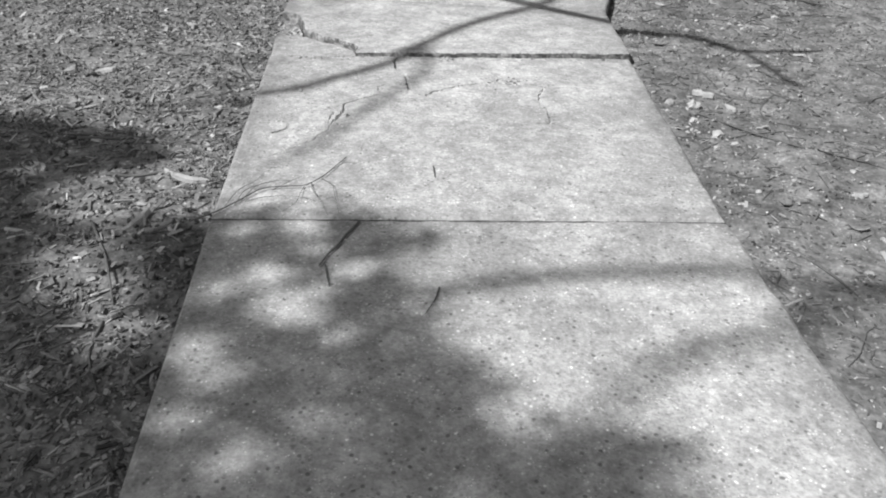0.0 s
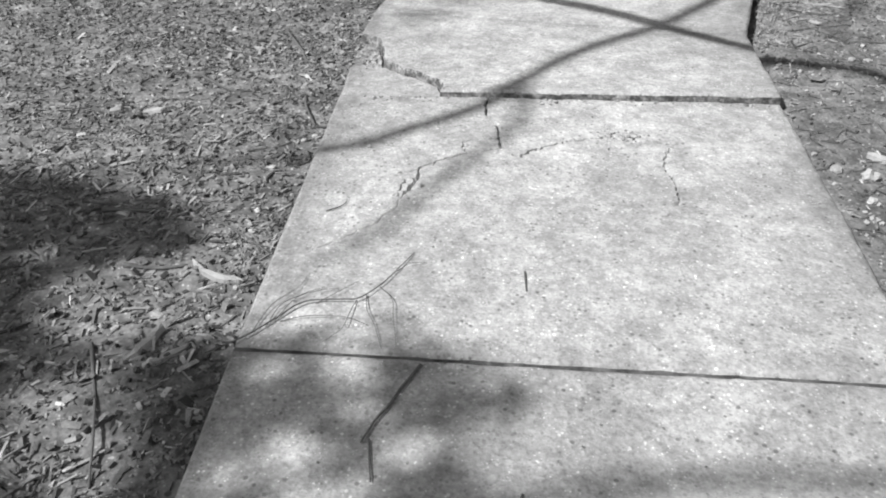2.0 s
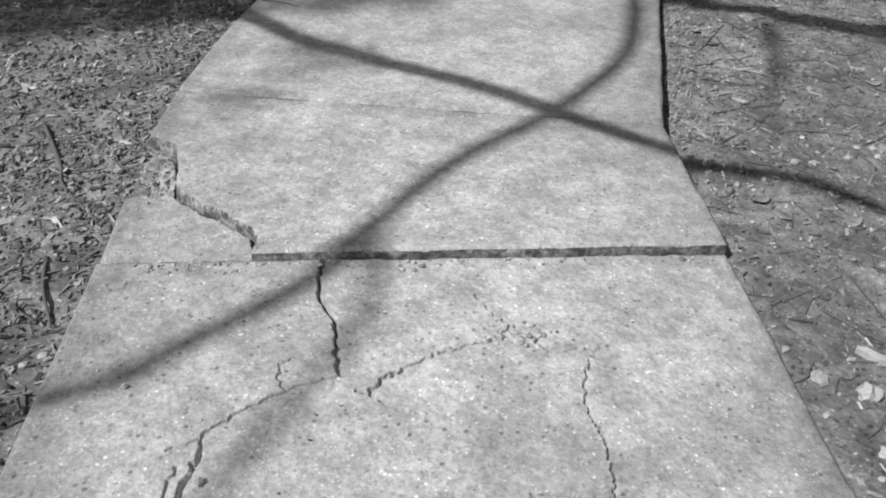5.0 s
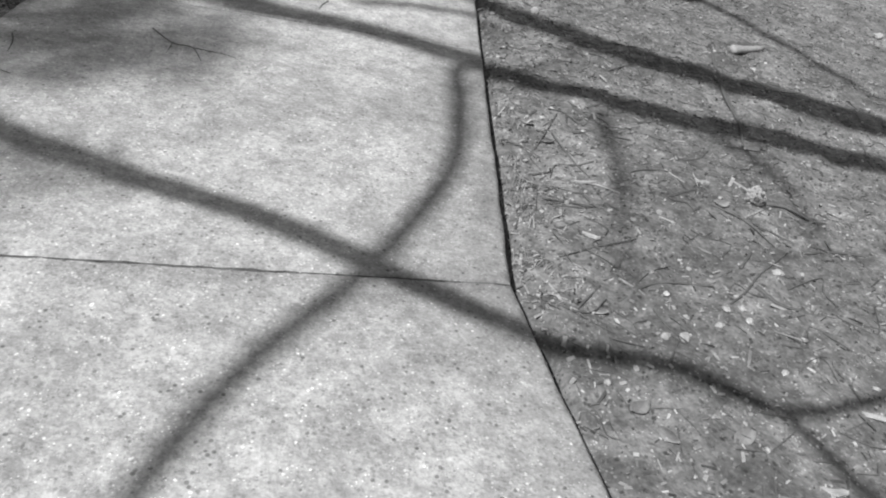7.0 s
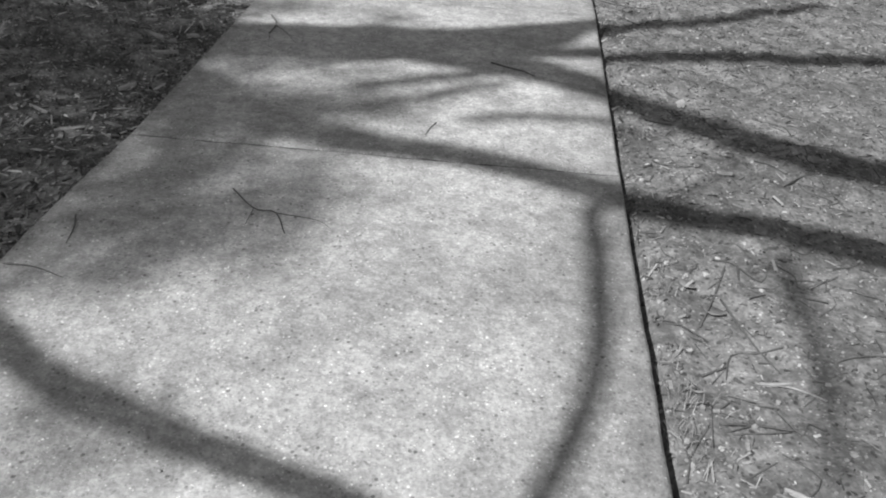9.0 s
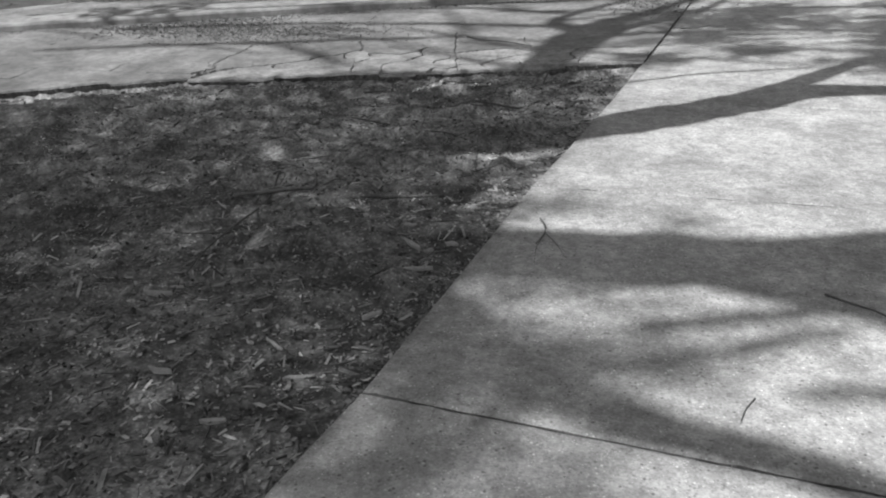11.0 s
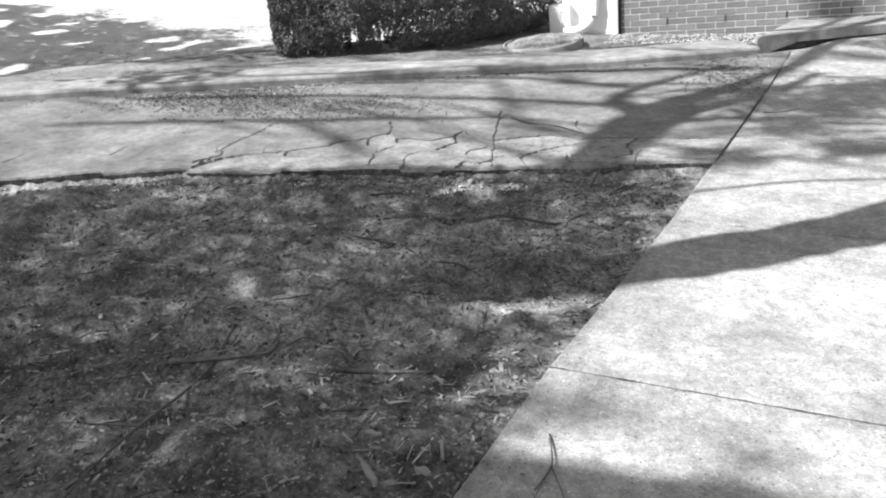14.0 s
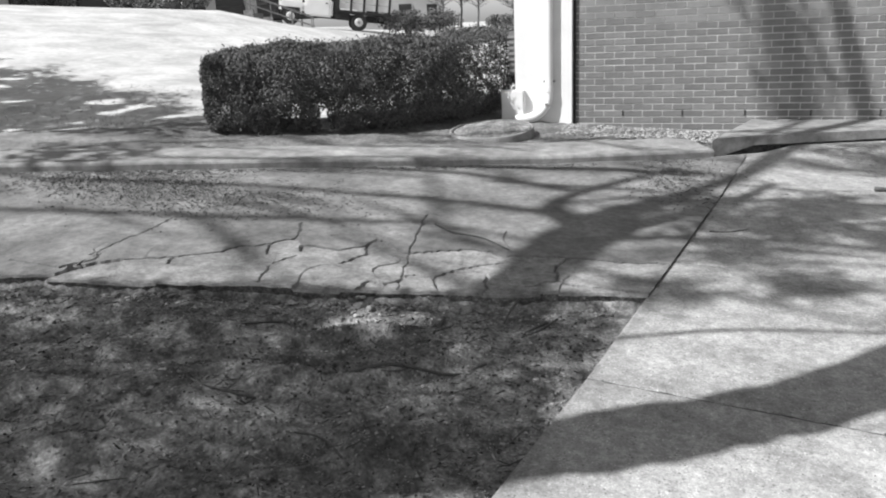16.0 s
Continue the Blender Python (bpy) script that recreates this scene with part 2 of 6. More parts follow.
def relief(x, y):
    """Lumps, root ridges and crumbs of the bare soil."""
    z = 0.016 * noise.fractal(Vector((x * 2.2, y * 2.2, 0.3)), 1.0, 2.0, 3) + 0.010 * noise.noise(Vector((x * 11, y * 11, 5.0)))
    z += 0.03 * max(0.0, noise.noise(Vector((x * 0.9 + 4, y * 1.9, 2.0)))) * smooth(0.3, 1.2, -x)
    if x > 1.0:
        z += 0.010 * noise.noise(Vector((x * 19, y * 19, 2.0))) + 0.012 * noise.noise(Vector((x * 6, y * 6, 12.0)))
    k = smooth(6.2, 7.6, y) * smooth(0.05, 0.35, 0.1 - x)
    if k > 0:
        # washed-out ridges running down the slope, with root humps between them
        u, v = 0.94 * x + 0.34 * y, -0.34 * x + 0.94 * y
        bend = 0.35 * noise.noise(Vector((x * 1.1, y * 1.1, 21.0)))
        ridge = max(0.0, 1 - 4.5 * abs(noise.noise(Vector((u * 1.1, v * 3.0 + bend, 7.0)))))
        small = max(0.0, 1 - 4.0 * abs(noise.noise(Vector((u * 3.4, v * 7.5 + bend, 15.0)))))
        z += k * (0.05 * ridge + 0.022 * small + 0.02 * noise.noise(Vector((x * 5, y * 7, 1.0))) + 0.010 * noise.noise(Vector((x * 15, y * 17, 4.0))) + 0.003 * noise.noise(Vector((x * 34, y * 36, 9.0))))
        z *= 0.35 + 0.65 * smooth(0.0, 0.35, drive_front(x) - y) if y < drive_front(x) else 0.35
    elif y < 7.6 and x < 0.4:
        z += 0.007 * noise.noise(Vector((x * 27, y * 27, 9.0)))
    return z


# ---- ground, one sheet to the horizon ----
def steps_of(dense_lo, dense_hi, step, reach):
    c = list(np.arange(dense_lo, dense_hi, step))
    s, v = step, dense_hi
    while v < reach:
        c.append(v)
        s *= 1.22
        v += s
    s, v = step, dense_lo
    while v > -reach:
        s *= 1.22
        v -= s
        c.insert(0, v)
    return c


def build_ground():
    xs, ys = steps_of(-2.9, 2.9, 0.024, 320), steps_of(1.6, 10.5, 0.024, 320)
    verts, faces = [], []
    for y in ys:
        for x in xs:
            z = land(x, y)
            if abs(x) < 8 and -2 < y < 20:
                z += relief(x, y)
            verts.append((x, y, z))
    w = len(xs)
    mats = []
    for j in range(len(ys) - 1):
        for i in range(w - 1):
            faces.append((j * w + i, j * w + i + 1, (j + 1) * w + i + 1, (j + 1) * w + i))
            x, y = (xs[i] + xs[i + 1]) / 2, (ys[j] + ys[j + 1]) / 2
            lawn = (y > kerb_line(x) + (1.6 if x > -8 else 0.45) + 0.25 * noise.noise(Vector((x, y, 0))) and x < -3.6 + 0.35 * noise.noise(Vector((x * 2, y * 2, 3))) and not (x > -5.1 and y < 14.4)) or y > 18 or x < -14 or x > 9 or y < -8
            damp = x < 0.5 and y + 0.5 * noise.noise(Vector((x * 2, y * 2, 8))) > 5.7 and y < 11
            dusty = damp and y + 0.45 * noise.noise(Vector((x * 1.7, y * 1.7, 3))) + 0.2 * noise.noise(Vector((x * 7, y * 7, 3))) > 7.9
            mats.append(1 if lawn else 3 if dusty else 2 if damp else 0)
    ob = part("ground", (verts, faces), SOIL, None)
    ob.data.materials.append(LAWN)
    ob.data.materials.append(DAMP_AND_EDGE_SHADE)
    ob.data.materials.append(DRY)
    ob.data.polygons.foreach_set("material_index", mats)
    soften(ob)
    tagged(ob, "bare mulched soil running into a pale dry lawn", "ground", kind="structure")


build_ground()

# ---- the concrete walk: joints as (left end, right end) ----
def polyline_distance(px, py, pts):
    best = np.full(px.shape, 9.0)
    for (x0, y0), (x1, y1) in zip(pts[:-1], pts[1:]):
        dx, dy = x1 - x0, y1 - y0
        t = np.clip(((px - x0) * dx + (py - y0) * dy) / (dx * dx + dy * dy), 0, 1)
        best = np.minimum(best, np.hypot(px - x0 - t * dx, py - y0 - t * dy))
    return best


def jitter(pts, amount=0.006, parts=9):
    out = [pts[0]]
    for a, b in zip(pts[:-1], pts[1:]):
        for k in range(1, parts + 1):
            t = k / parts
            q = (1 - t) * amount if k == parts else amount
            out.append((a[0] + (b[0] - a[0]) * t + q * (RNG.rand() - 0.5) * 2, a[1] + (b[1] - a[1]) * t + q * (RNG.rand() - 0.5) * 2))
    return out


def slab(a, b, res, cracks=(), lift=0.0, bow_left=0.0, bow_right=0.0, shape=None, gap=0.0048, ragged=False):
    """One cast slab between two joints: rounded edges, skirt, cracks as grooves (points, width, depth)."""
    nu = max(8, int(1.4 / res))
    nv = max(8, int(abs(b[0][1] - a[0][1]) / res))
    wid, lng = math.dist(a[0], a[1]), math.dist(a[0], b[0])
    rim = np.array([0, 0.003, 0.007, 0.013, 0.02, 0.035, 0.05])
    us = np.concatenate([rim / wid, np.linspace(0.062 / wid, 1 - 0.062 / wid, nu), 1 - rim[::-1] / wid])
    vs = np.concatenate([rim / lng, np.linspace(0.062 / lng, 1 - 0.062 / lng, nv), 1 - rim[::-1] / lng])
    U, V = np.meshgrid(us, vs)
    edge = np.minimum(np.minimum(U, 1 - U) * wid, np.minimum(V, 1 - V) * lng)
    V = gap / lng + V * (1 - 2 * gap / lng)
    ax, ay, bx, by = [np.array(q) for q in ((a[0][0], a[1][0]), (a[0][1], a[1][1]), (b[0][0], b[1][0]), (b[0][1], b[1][1]))]
    X = (ax[0] + (ax[1] - ax[0]) * U) * (1 - V) + (bx[0] + (bx[1] - bx[0]) * U) * V
    Y = (ay[0] + (ay[1] - ay[0]) * U) * (1 - V) + (by[0] + (by[1] - by[0]) * U) * V
    X = X + np.sin(np.pi * V) * (bow_left * (1 - U) + bow_right * U)
    wob = np.vectorize(lambda x, y: noise.noise(Vector((x * 9, y * 9, 1.5))))(X, Y)
    X = X + np.where(np.minimum(U, 1 - U) * wid < 0.02, 0.0025 * wob, 0)
    Z = np.vectorize(grade)(X, Y) + lift * (1 - V) * (0.6 + 0.45 * U) + 0.0025 * wob
    worn = np.vectorize(lambda x, y: noise.noise(Vector((x * 22, y * 22, 6))) + 0.6 * noise.noise(Vector((x * 60, y * 60, 2))))(X, Y)
    Z -= 0.008 * np.clip(1 - edge / (0.011 * np.clip(1 + 0.7 * worn, 0.4, 2.0)), 0, 1) ** 2
    if ragged:
        bite = np.vectorize(lambda x, y: noise.noise(Vector((x * 11, 0, 2))) + 0.8 * noise.noise(Vector((x * 38, y * 20, 3))))(X, Y)
        Z -= 0.007 * np.clip(1 - V * lng / (0.002 + 0.010 * np.clip(bite - 0.1, 0, 1)), 0, 1)
    for pts, width, depth in cracks:
        d = polyline_distance(X, Y, jitter(pts, 0.0045, 6))
        w = 0.84 * width * np.vectorize(lambda x, y: 1 + 0.45 * noise.noise(Vector((x * 25, y * 25, 3))))(X, Y)
        Z -= 0.75 * depth * np.clip(1.5 * (1 - d / w), 0, 1)
    if shape:
        Z = shape(X, Y, Z)
    # tooled margin and the dirt that gathers towards the sides
    side = np.minimum(U, 1 - U) * wid
    cloud = np.vectorize(lambda x, y: noise.fractal(Vector((x * 4.5, y * 2.5, 4.0)), 1.0, 2.0, 3))(X, Y)
    grime = 0.42 * np.clip(1 - edge / 0.052, 0, 1) ** 0.35 + np.clip(0.75 + 0.7 * cloud, 0, 1.4) * np.clip(1 - side / 0.28, 0, 1) ** 1.3
    grime = np.clip(grime, 0, 1.3).ravel().tolist()
    h, w = X.shape
    verts = list(zip(X.ravel().tolist(), Y.ravel().tolist(), Z.ravel().tolist()))
    faces = [(j * w + i, j * w + i + 1, (j + 1) * w + i + 1, (j + 1) * w + i) for j in range(h - 1) for i in range(w - 1)]
    ring = [i for i in range(w)] + [j * w + w - 1 for j in range(1, h)] + [(h - 1) * w + i for i in range(w - 2, -1, -1)] + [j * w for j in range(h - 2, 0, -1)]
    o = len(verts)
    for k in ring:
        x, y, z = verts[k]
        verts.append((x, y, z - 0.12))
    n = len(ring)
    faces += [(ring[k], o + k, o + (k + 1) % n, ring[(k + 1) % n]) for k in range(n)]
    return (verts, faces), grime + [1.0] * n


def corner_break(X, Y, Z):
    """The broken, sunken corner of the heaved slab and the hollow beside it."""
    kx, ky = [-0.34, -0.238, -0.181, -0.14, -0.121, -0.088, -0.032, 0.044, 0.105, 0.127], [4.72, 4.697, 4.664, 4.56, 4.478, 4.438, 4.395, 4.352, 4.307, 4.255]
    lx = np.linspace(-0.34, 0.127, 110)
    ly = np.interp(lx, kx, ky) + np.array([0.007 * noise.noise(Vector((v * 30, 0, 0))) + 0.005 * noise.noise(Vector((v * 90, 3, 0))) for v in lx])
    line = list(zip(lx, ly))
    below = (Y < np.interp(X, lx, ly)) & (X < 0.127)
    d = polyline_distance(X, Y, line)
    Z = np.where(below, Z - 0.022, Z)
    Z -= 0.03 * np.clip(1.5 * (1 - d / 0.006), 0, 1)
    hole = below & (Y > 4.446 + 0.012 * np.sin(X * 60))
    rub = np.vectorize(lambda x, y: noise.noise(Vector((x * 45, y * 45, 0))))(X, Y)
    return np.where(hole, Z - 0.018 + 0.014 * rub, Z)


CRACKS_AB = [([(0.275, 4.25), (0.278, 4.22), (0.275, 4.168), (0.293, 4.095), (0.331, 4.039), (0.343, 3.976), (0.351, 3.927), (0.363, 3.901)], 0.0052, 0.026),
             ([(0.363, 3.901), (0.279, 3.856), (0.214, 3.805), (0.168, 3.756), (0.172, 3.707), (0.165, 3.642), (0.158, 3.614)], 0.0036, 0.012),
             ([(0.172, 3.72), (0.168, 3.67), (0.160, 3.62)], 0.0046, 0.014), ([(0.279, 3.856), (0.259, 3.881), (0.252, 3.919), (0.273, 3.937), (0.342, 3.958)], 0.0030, 0.007),
             ([(0.122, 3.717), (0.17, 3.75)], 0.0030, 0.007), ([(0.145, 3.689), (0.144, 3.637), (0.146, 3.602)], 0.0036, 0.009),
             ([(0.417, 3.867), (0.438, 3.901), (0.468, 3.927), (0.507, 3.957), (0.556, 3.981), (0.589, 4.001), (0.638, 4.02)], 0.0035, 0.011), ([(0.417, 3.867), (0.438, 3.901), (0.468, 3.927)], 0.0046, 0.014),
             ([(0.393, 3.866), (0.417, 3.867), (0.451, 3.838), (0.509, 3.816)], 0.0042, 0.011),
             ([(0.593, 4.14), (0.628, 4.09), (0.656, 4.066), (0.646, 4.019)], 0.0040, 0.011), ([(0.656, 4.066), (0.696, 4.031), (0.736, 3.996), (0.797, 4.006)], 0.0040, 0.010), ([(0.646, 4.019), (0.69, 4.004), (0.75, 3.998)], 0.0036, 0.008),
             ([(0.797, 4.006), (0.88, 4.012), (0.997, 4.013), (1.068, 4.021), (1.17, 4.026)], 0.0028, 0.006),
             ([(0.80, 3.977), (0.784, 3.92), (0.787, 3.852), (0.796, 3.827), (0.807, 3.786), (0.811, 3.73), (0.809, 3.683)], 0.0036, 0.012),
             ([(0.682, 3.68), (0.751, 3.681), (0.809, 3.682), (0.877, 3.683), (0.921, 3.669)], 0.0034, 0.010), ([(0.948, 3.656), (0.982, 3.666), (1.013, 3.666), (1.1, 3.66)], 0.0030, 0.007),
             ([(0.158, 3.614), (0.156, 3.552), (0.119, 3.461), (0.06, 3.387), (0.024, 3.349), (-0.036, 3.321)], 0.0028, 0.004), ([(0.02, 3.35), (-0.01, 3.34), (-0.05, 3.345)], 0.005, 0.006)]

pavement = root("pavement", "pale cast concrete walk, cracked and heaved slabs", "pavement", kind="structure")
slabs = []
for n, (a, b) in enumerate(zip(JOINTS[:-1], JOINTS[1:])):
    kw = dict(res=0.03)
    if n == 3:
        kw = dict(res=0.0032, cracks=CRACKS_AB, lift=0.0)
    elif n == 4:
        kw = dict(res=0.004, lift=0.021, gap=0.005, ragged=True, shape=corner_break, bow_left=-0.015)
    elif n == 5:
        kw = dict(res=0.025, bow_left=-0.05)
    elif n == 2:
        kw = dict(res=0.02)
    vf, grime = slab(a, b, **kw)
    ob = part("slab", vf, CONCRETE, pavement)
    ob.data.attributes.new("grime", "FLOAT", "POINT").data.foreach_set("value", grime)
    # steep faces: step and edge shade put into the colour, plus crack dirt
    ob.data.materials.append(SIDE_SHADE_DIRT)
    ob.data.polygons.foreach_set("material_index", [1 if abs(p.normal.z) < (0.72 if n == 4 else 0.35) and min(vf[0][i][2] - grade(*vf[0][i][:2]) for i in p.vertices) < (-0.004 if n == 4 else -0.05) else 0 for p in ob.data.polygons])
    slabs.append(ob)
for n, (l, r) in enumerate(JOINTS[1:-1]):
    if n == 3:
        continue
    row = [(l[0] + (r[0] - l[0]) * k / 40, l[1] + (r[1] - l[1]) * k / 40) for k in range(41)]
    vs = [(x, y + o, grade(x, y) - 0.0075 + 0.003 * noise.noise(Vector((x * 30, y, 0)))) for x, y in row for o in (-0.010, 0.010)]
    part("joint_dirt", (vs, [(2 * k, 2 * k + 2, 2 * k + 3, 2 * k + 1) for k in range(40)]), JOINT_DIRT_GAP_SHADE, pavement, "dark dirt packed in the joint")


# ---- drive: worn slab with a broken near edge ----
SPLIT_A = [(-2.51, 9.63), (-2.54, 9.76), (-2.46, 9.81), (-2.39, 9.89), (-2.31, 9.96), (-2.13, 10.07), (-2.03, 10.17), (-1.93, 10.24), (-1.89, 10.35), (-1.73, 10.46), (-1.65, 10.6)]
SPLIT_B = [(-1.51, 10.43), (-1.55, 10.51), (-1.47, 10.53), (-1.32, 10.53), (-1.21, 10.66), (-1.19, 10.78), (-1.14, 10.77), (-0.95, 10.63), (-0.84, 10.68), (-0.76, 10.74), (-0.6, 10.83), (-0.48, 10.83), (-0.39, 10.78)]
SPLIT_F = [(-0.39, 10.78), (-0.25, 10.86), (-0.19, 10.84), (-0.1, 10.89), (0.06, 10.89), (0.25, 10.87), (0.39, 10.92), (0.5, 10.93)]
DRIVE_CRACKS = [(SPLIT_A, 0.013, 0.03), ([(-1.65, 10.6), (-1.68, 10.72), (-1.76, 10.87)], 0.008, 0.008), (SPLIT_B, 0.014, 0.03), (SPLIT_F, 0.012, 0.026), ([(-2.52, 9.66), (-2.46, 9.82), (-2.36, 9.92)], 0.028, 0.04), ([(-2.13, 10.07), (-2.08, 9.98)], 0.012, 0.02), ([(-1.72, 10.44), (-1.67, 10.32)], 0.011, 0.018),
                ([(-1.21, 10.34), (-1.18, 10.43), (-1.14, 10.54), (-1.2, 10.66)], 0.014, 0.02), ([(-1.09, 11.36), (-1.02, 11.06), (-0.93, 10.67), (-0.84, 10.35), (-0.78, 10.13)], 0.009, 0.010),
                ([(-0.17, 10.35), (-0.02, 10.48), (0.07, 10.46), (0.24, 10.47), (0.38, 10.49)], 0.013, 0.028), ([(-0.83, 10.31), (-0.78, 10.37), (-0.67, 10.36), (-0.58, 10.51), (-0.49, 10.61), (-0.37, 10.69)], 0.014, 0.022),
                ([(-0.97, 10.05), (-0.96, 10.16), (-0.87, 10.16), (-0.81, 10.27)], 0.016, 0.026), ([(-1.47, 9.92), (-1.52, 10.08), (-1.56, 10.17), (-1.5, 10.35)], 0.009, 0.012), ([(-2.55, 9.91), (-2.56, 10.2), (-2.55, 10.48), (-2.59, 10.69)], 0.008, 0.008),
                ([(-0.67, 10.36), (-0.58, 10.2)], 0.014, 0.024), ([(-0.55, 10.52), (-0.42, 10.5), (-0.35, 10.3)], 0.014, 0.02), ([(-0.05, 10.88), (-0.08, 10.7), (-0.02, 10.48)], 0.011, 0.018),
                ([(-2.6, 10.9), (-2.2, 11.2), (-1.5, 11.4)], 0.009, 0.009), ([(-1.7, 11.6), (-1.0, 11.9), (-0.3, 12.3)], 0.010, 0.010)]


def build_drive():
    xs = np.concatenate([np.linspace(-30, -4, 40), np.arange(-3.98, 0.981, 0.0075)])
    ts = np.concatenate([[0, 0.003, 0.006], np.linspace(0.009, 0.32, 190), np.linspace(0.325, 1, 90)])
    verts, faces = [], []
    X = np.repeat(xs[None, :], len(ts), 0)
    # the right side follows the edge of the walk
    edge_x = np.interp(10.51 + 3.4 * ts, [j[0][1] for j in JOINTS], WALK_L)[:, None] + 0.004
    X = np.where(X > -4, -4 + (X + 4) / 4.98 * (edge_x + 4), X)
    f0 = np.vectorize(lambda x: drive_front(x) + 0.028 * noise.noise(Vector((x * 2.2, 0, 0))) + 0.012 * noise.noise(Vector((x * 17, 3, 0))))(X)
    f1 = np.vectorize(kerb_line)(X) + 0.02
    Y = f0 + (f1 - f0) * ts[:, None]
    Z = np.vectorize(grade)(X, Y) + 0.012 + np.vectorize(lambda x, y: 0.012 * noise.noise(Vector((x * 1.4, y * 1.4, 9))) + 0.004 * noise.noise(Vector((x * 9, y * 9, 2))))(X, Y)
    T = np.repeat(ts[:, None], len(xs), 1)
    near = np.clip(1 - (Y - np.vectorize(drive_front)(X)) / 0.7, 0, 1)
    Z += near * 0.012 * np.vectorize(lambda x, y: noise.cell(Vector((x * 3.1 + 0.4 * noise.noise(Vector((x * 4, y * 4, 0))), y * 3.4, 0))))(X, Y)
    Z -= np.where(T < 0.003, 0.012, 0)
    for pts, width, depth in DRIVE_CRACKS:
        d = polyline_distance(X, Y, jitter(pts, 0.010, 6))
        Z -= depth * np.clip(1.6 * (1 - d / (width * 0.85)), 0, 1)
    h, w = X.shape
    verts = list(zip(X.ravel().tolist(), Y.ravel().tolist(), Z.ravel().tolist()))
    faces = [(j * w + i, j * w + i + 1, (j + 1) * w + i + 1, (j + 1) * w + i) for j in range(h - 1) for i in range(w - 1)]
    o = len(verts)
    verts += [(x, y + 0.05, z - 0.14) for x, y, z in verts[:w]]
    faces += [(i, o + i, o + i + 1, i + 1) for i in range(w - 1)]
    ob = part("drive", (verts, faces), ROAD, None)
    # front skirt takes the dark soil tone, put in for shade under the edge
    ob.data.materials.append(DAMP_AND_EDGE_SHADE)
    ob.data.materials.append(PALE_EDGE)
    split = sorted(SPLIT_A + SPLIT_B + SPLIT_F)
    broken = Y < np.interp(X, [p[0] for p in split], [p[1] for p in split], left=-9.0, right=11.0) - 0.004
    ob.data.polygons.foreach_set("material_index", [2 if q else 0 for q in broken[:-1, :-1].ravel()] + [1] * (w - 1))
    tagged(ob, "worn grey concrete drive with a broken cracked edge", "driveway", kind="structure")


build_drive()


def strip_along(x0, x1, n, section):
    """Sweeps a list of (offset beyond the kerb, height above the drive) along the far kerb."""
    verts, faces = [], []
    m = len(section)
    for i in range(n + 1):
        x = x0 + (x1 - x0) * i / n
        y = kerb_line(x)
        g = grade(x, y) + 0.012
        wob = 0.006 * noise.noise(Vector((x * 3, 0, 7)))
        for o, hgt in section:
            verts.append((x - 0.46 * o, y + 0.88 * o, g + hgt + wob))
    for i in range(n):
        for k in range(m - 1):
            faces.append((i * m + k, (i + 1) * m + k, (i + 1) * m + k + 1, i * m + k + 1))
    return verts, faces


kerb = part("kerb", strip_along(-26, 0.66, 190, [(0, -0.1), (0.0, 0.045), (0.008, 0.06), (0.02, 0.068), (0.15, 0.072), (0.15, 0.0)]), CONCRETE_OLD, None)
tagged(kerb, "low weathered concrete kerb along the drive", "kerb", kind="structure")
strip = part("footpath", strip_along(-26, 0.66, 150, [(0.152, -0.05), (0.155, 0.066), (0.35, 0.083), (0.62, 0.088), (0.66, 0.03)]), CONCRETE_OLD, None)
tagged(strip, "narrow dirty concrete strip behind the kerb", "footpath", kind="structure")

def build_side_path():
    """Worn paving that widens from the kerb and leads round the end of the hedge."""
    verts, faces, n, m = [], [], 90, 12
    for i in range(n + 1):
        x = -16 + 12.35 * i / n
        y = kerb_line(x)
        wide = 1.0 + 1.0 * smooth(-14, -5.5, x) + 0.12 * noise.noise(Vector((x * 1.3, 0, 4)))
        for k in range(m + 1):
            o = 0.64 + (wide - 0.64) * k / m
            px, py = x - 0.46 * o, y + 0.88 * o
            verts.append((px, py, land(px, py) + relief(px, py) + (0.014 if k < m and i < n else -0.03)))
    faces = [(i * (m + 1) + k, (i + 1) * (m + 1) + k, (i + 1) * (m + 1) + k + 1, i * (m + 1) + k + 1) for i in range(n) for k in range(m)]
    ob = soften(part("side_path", (verts, faces), ROAD, None))
    tagged(ob, "worn grey paving leading round the hedge", "path", kind="structure")


build_side_path()

# raised landing before the brick wall, its edge lifted over a dark gap
WALL_Y, WALL_X = 15.18, -0.82


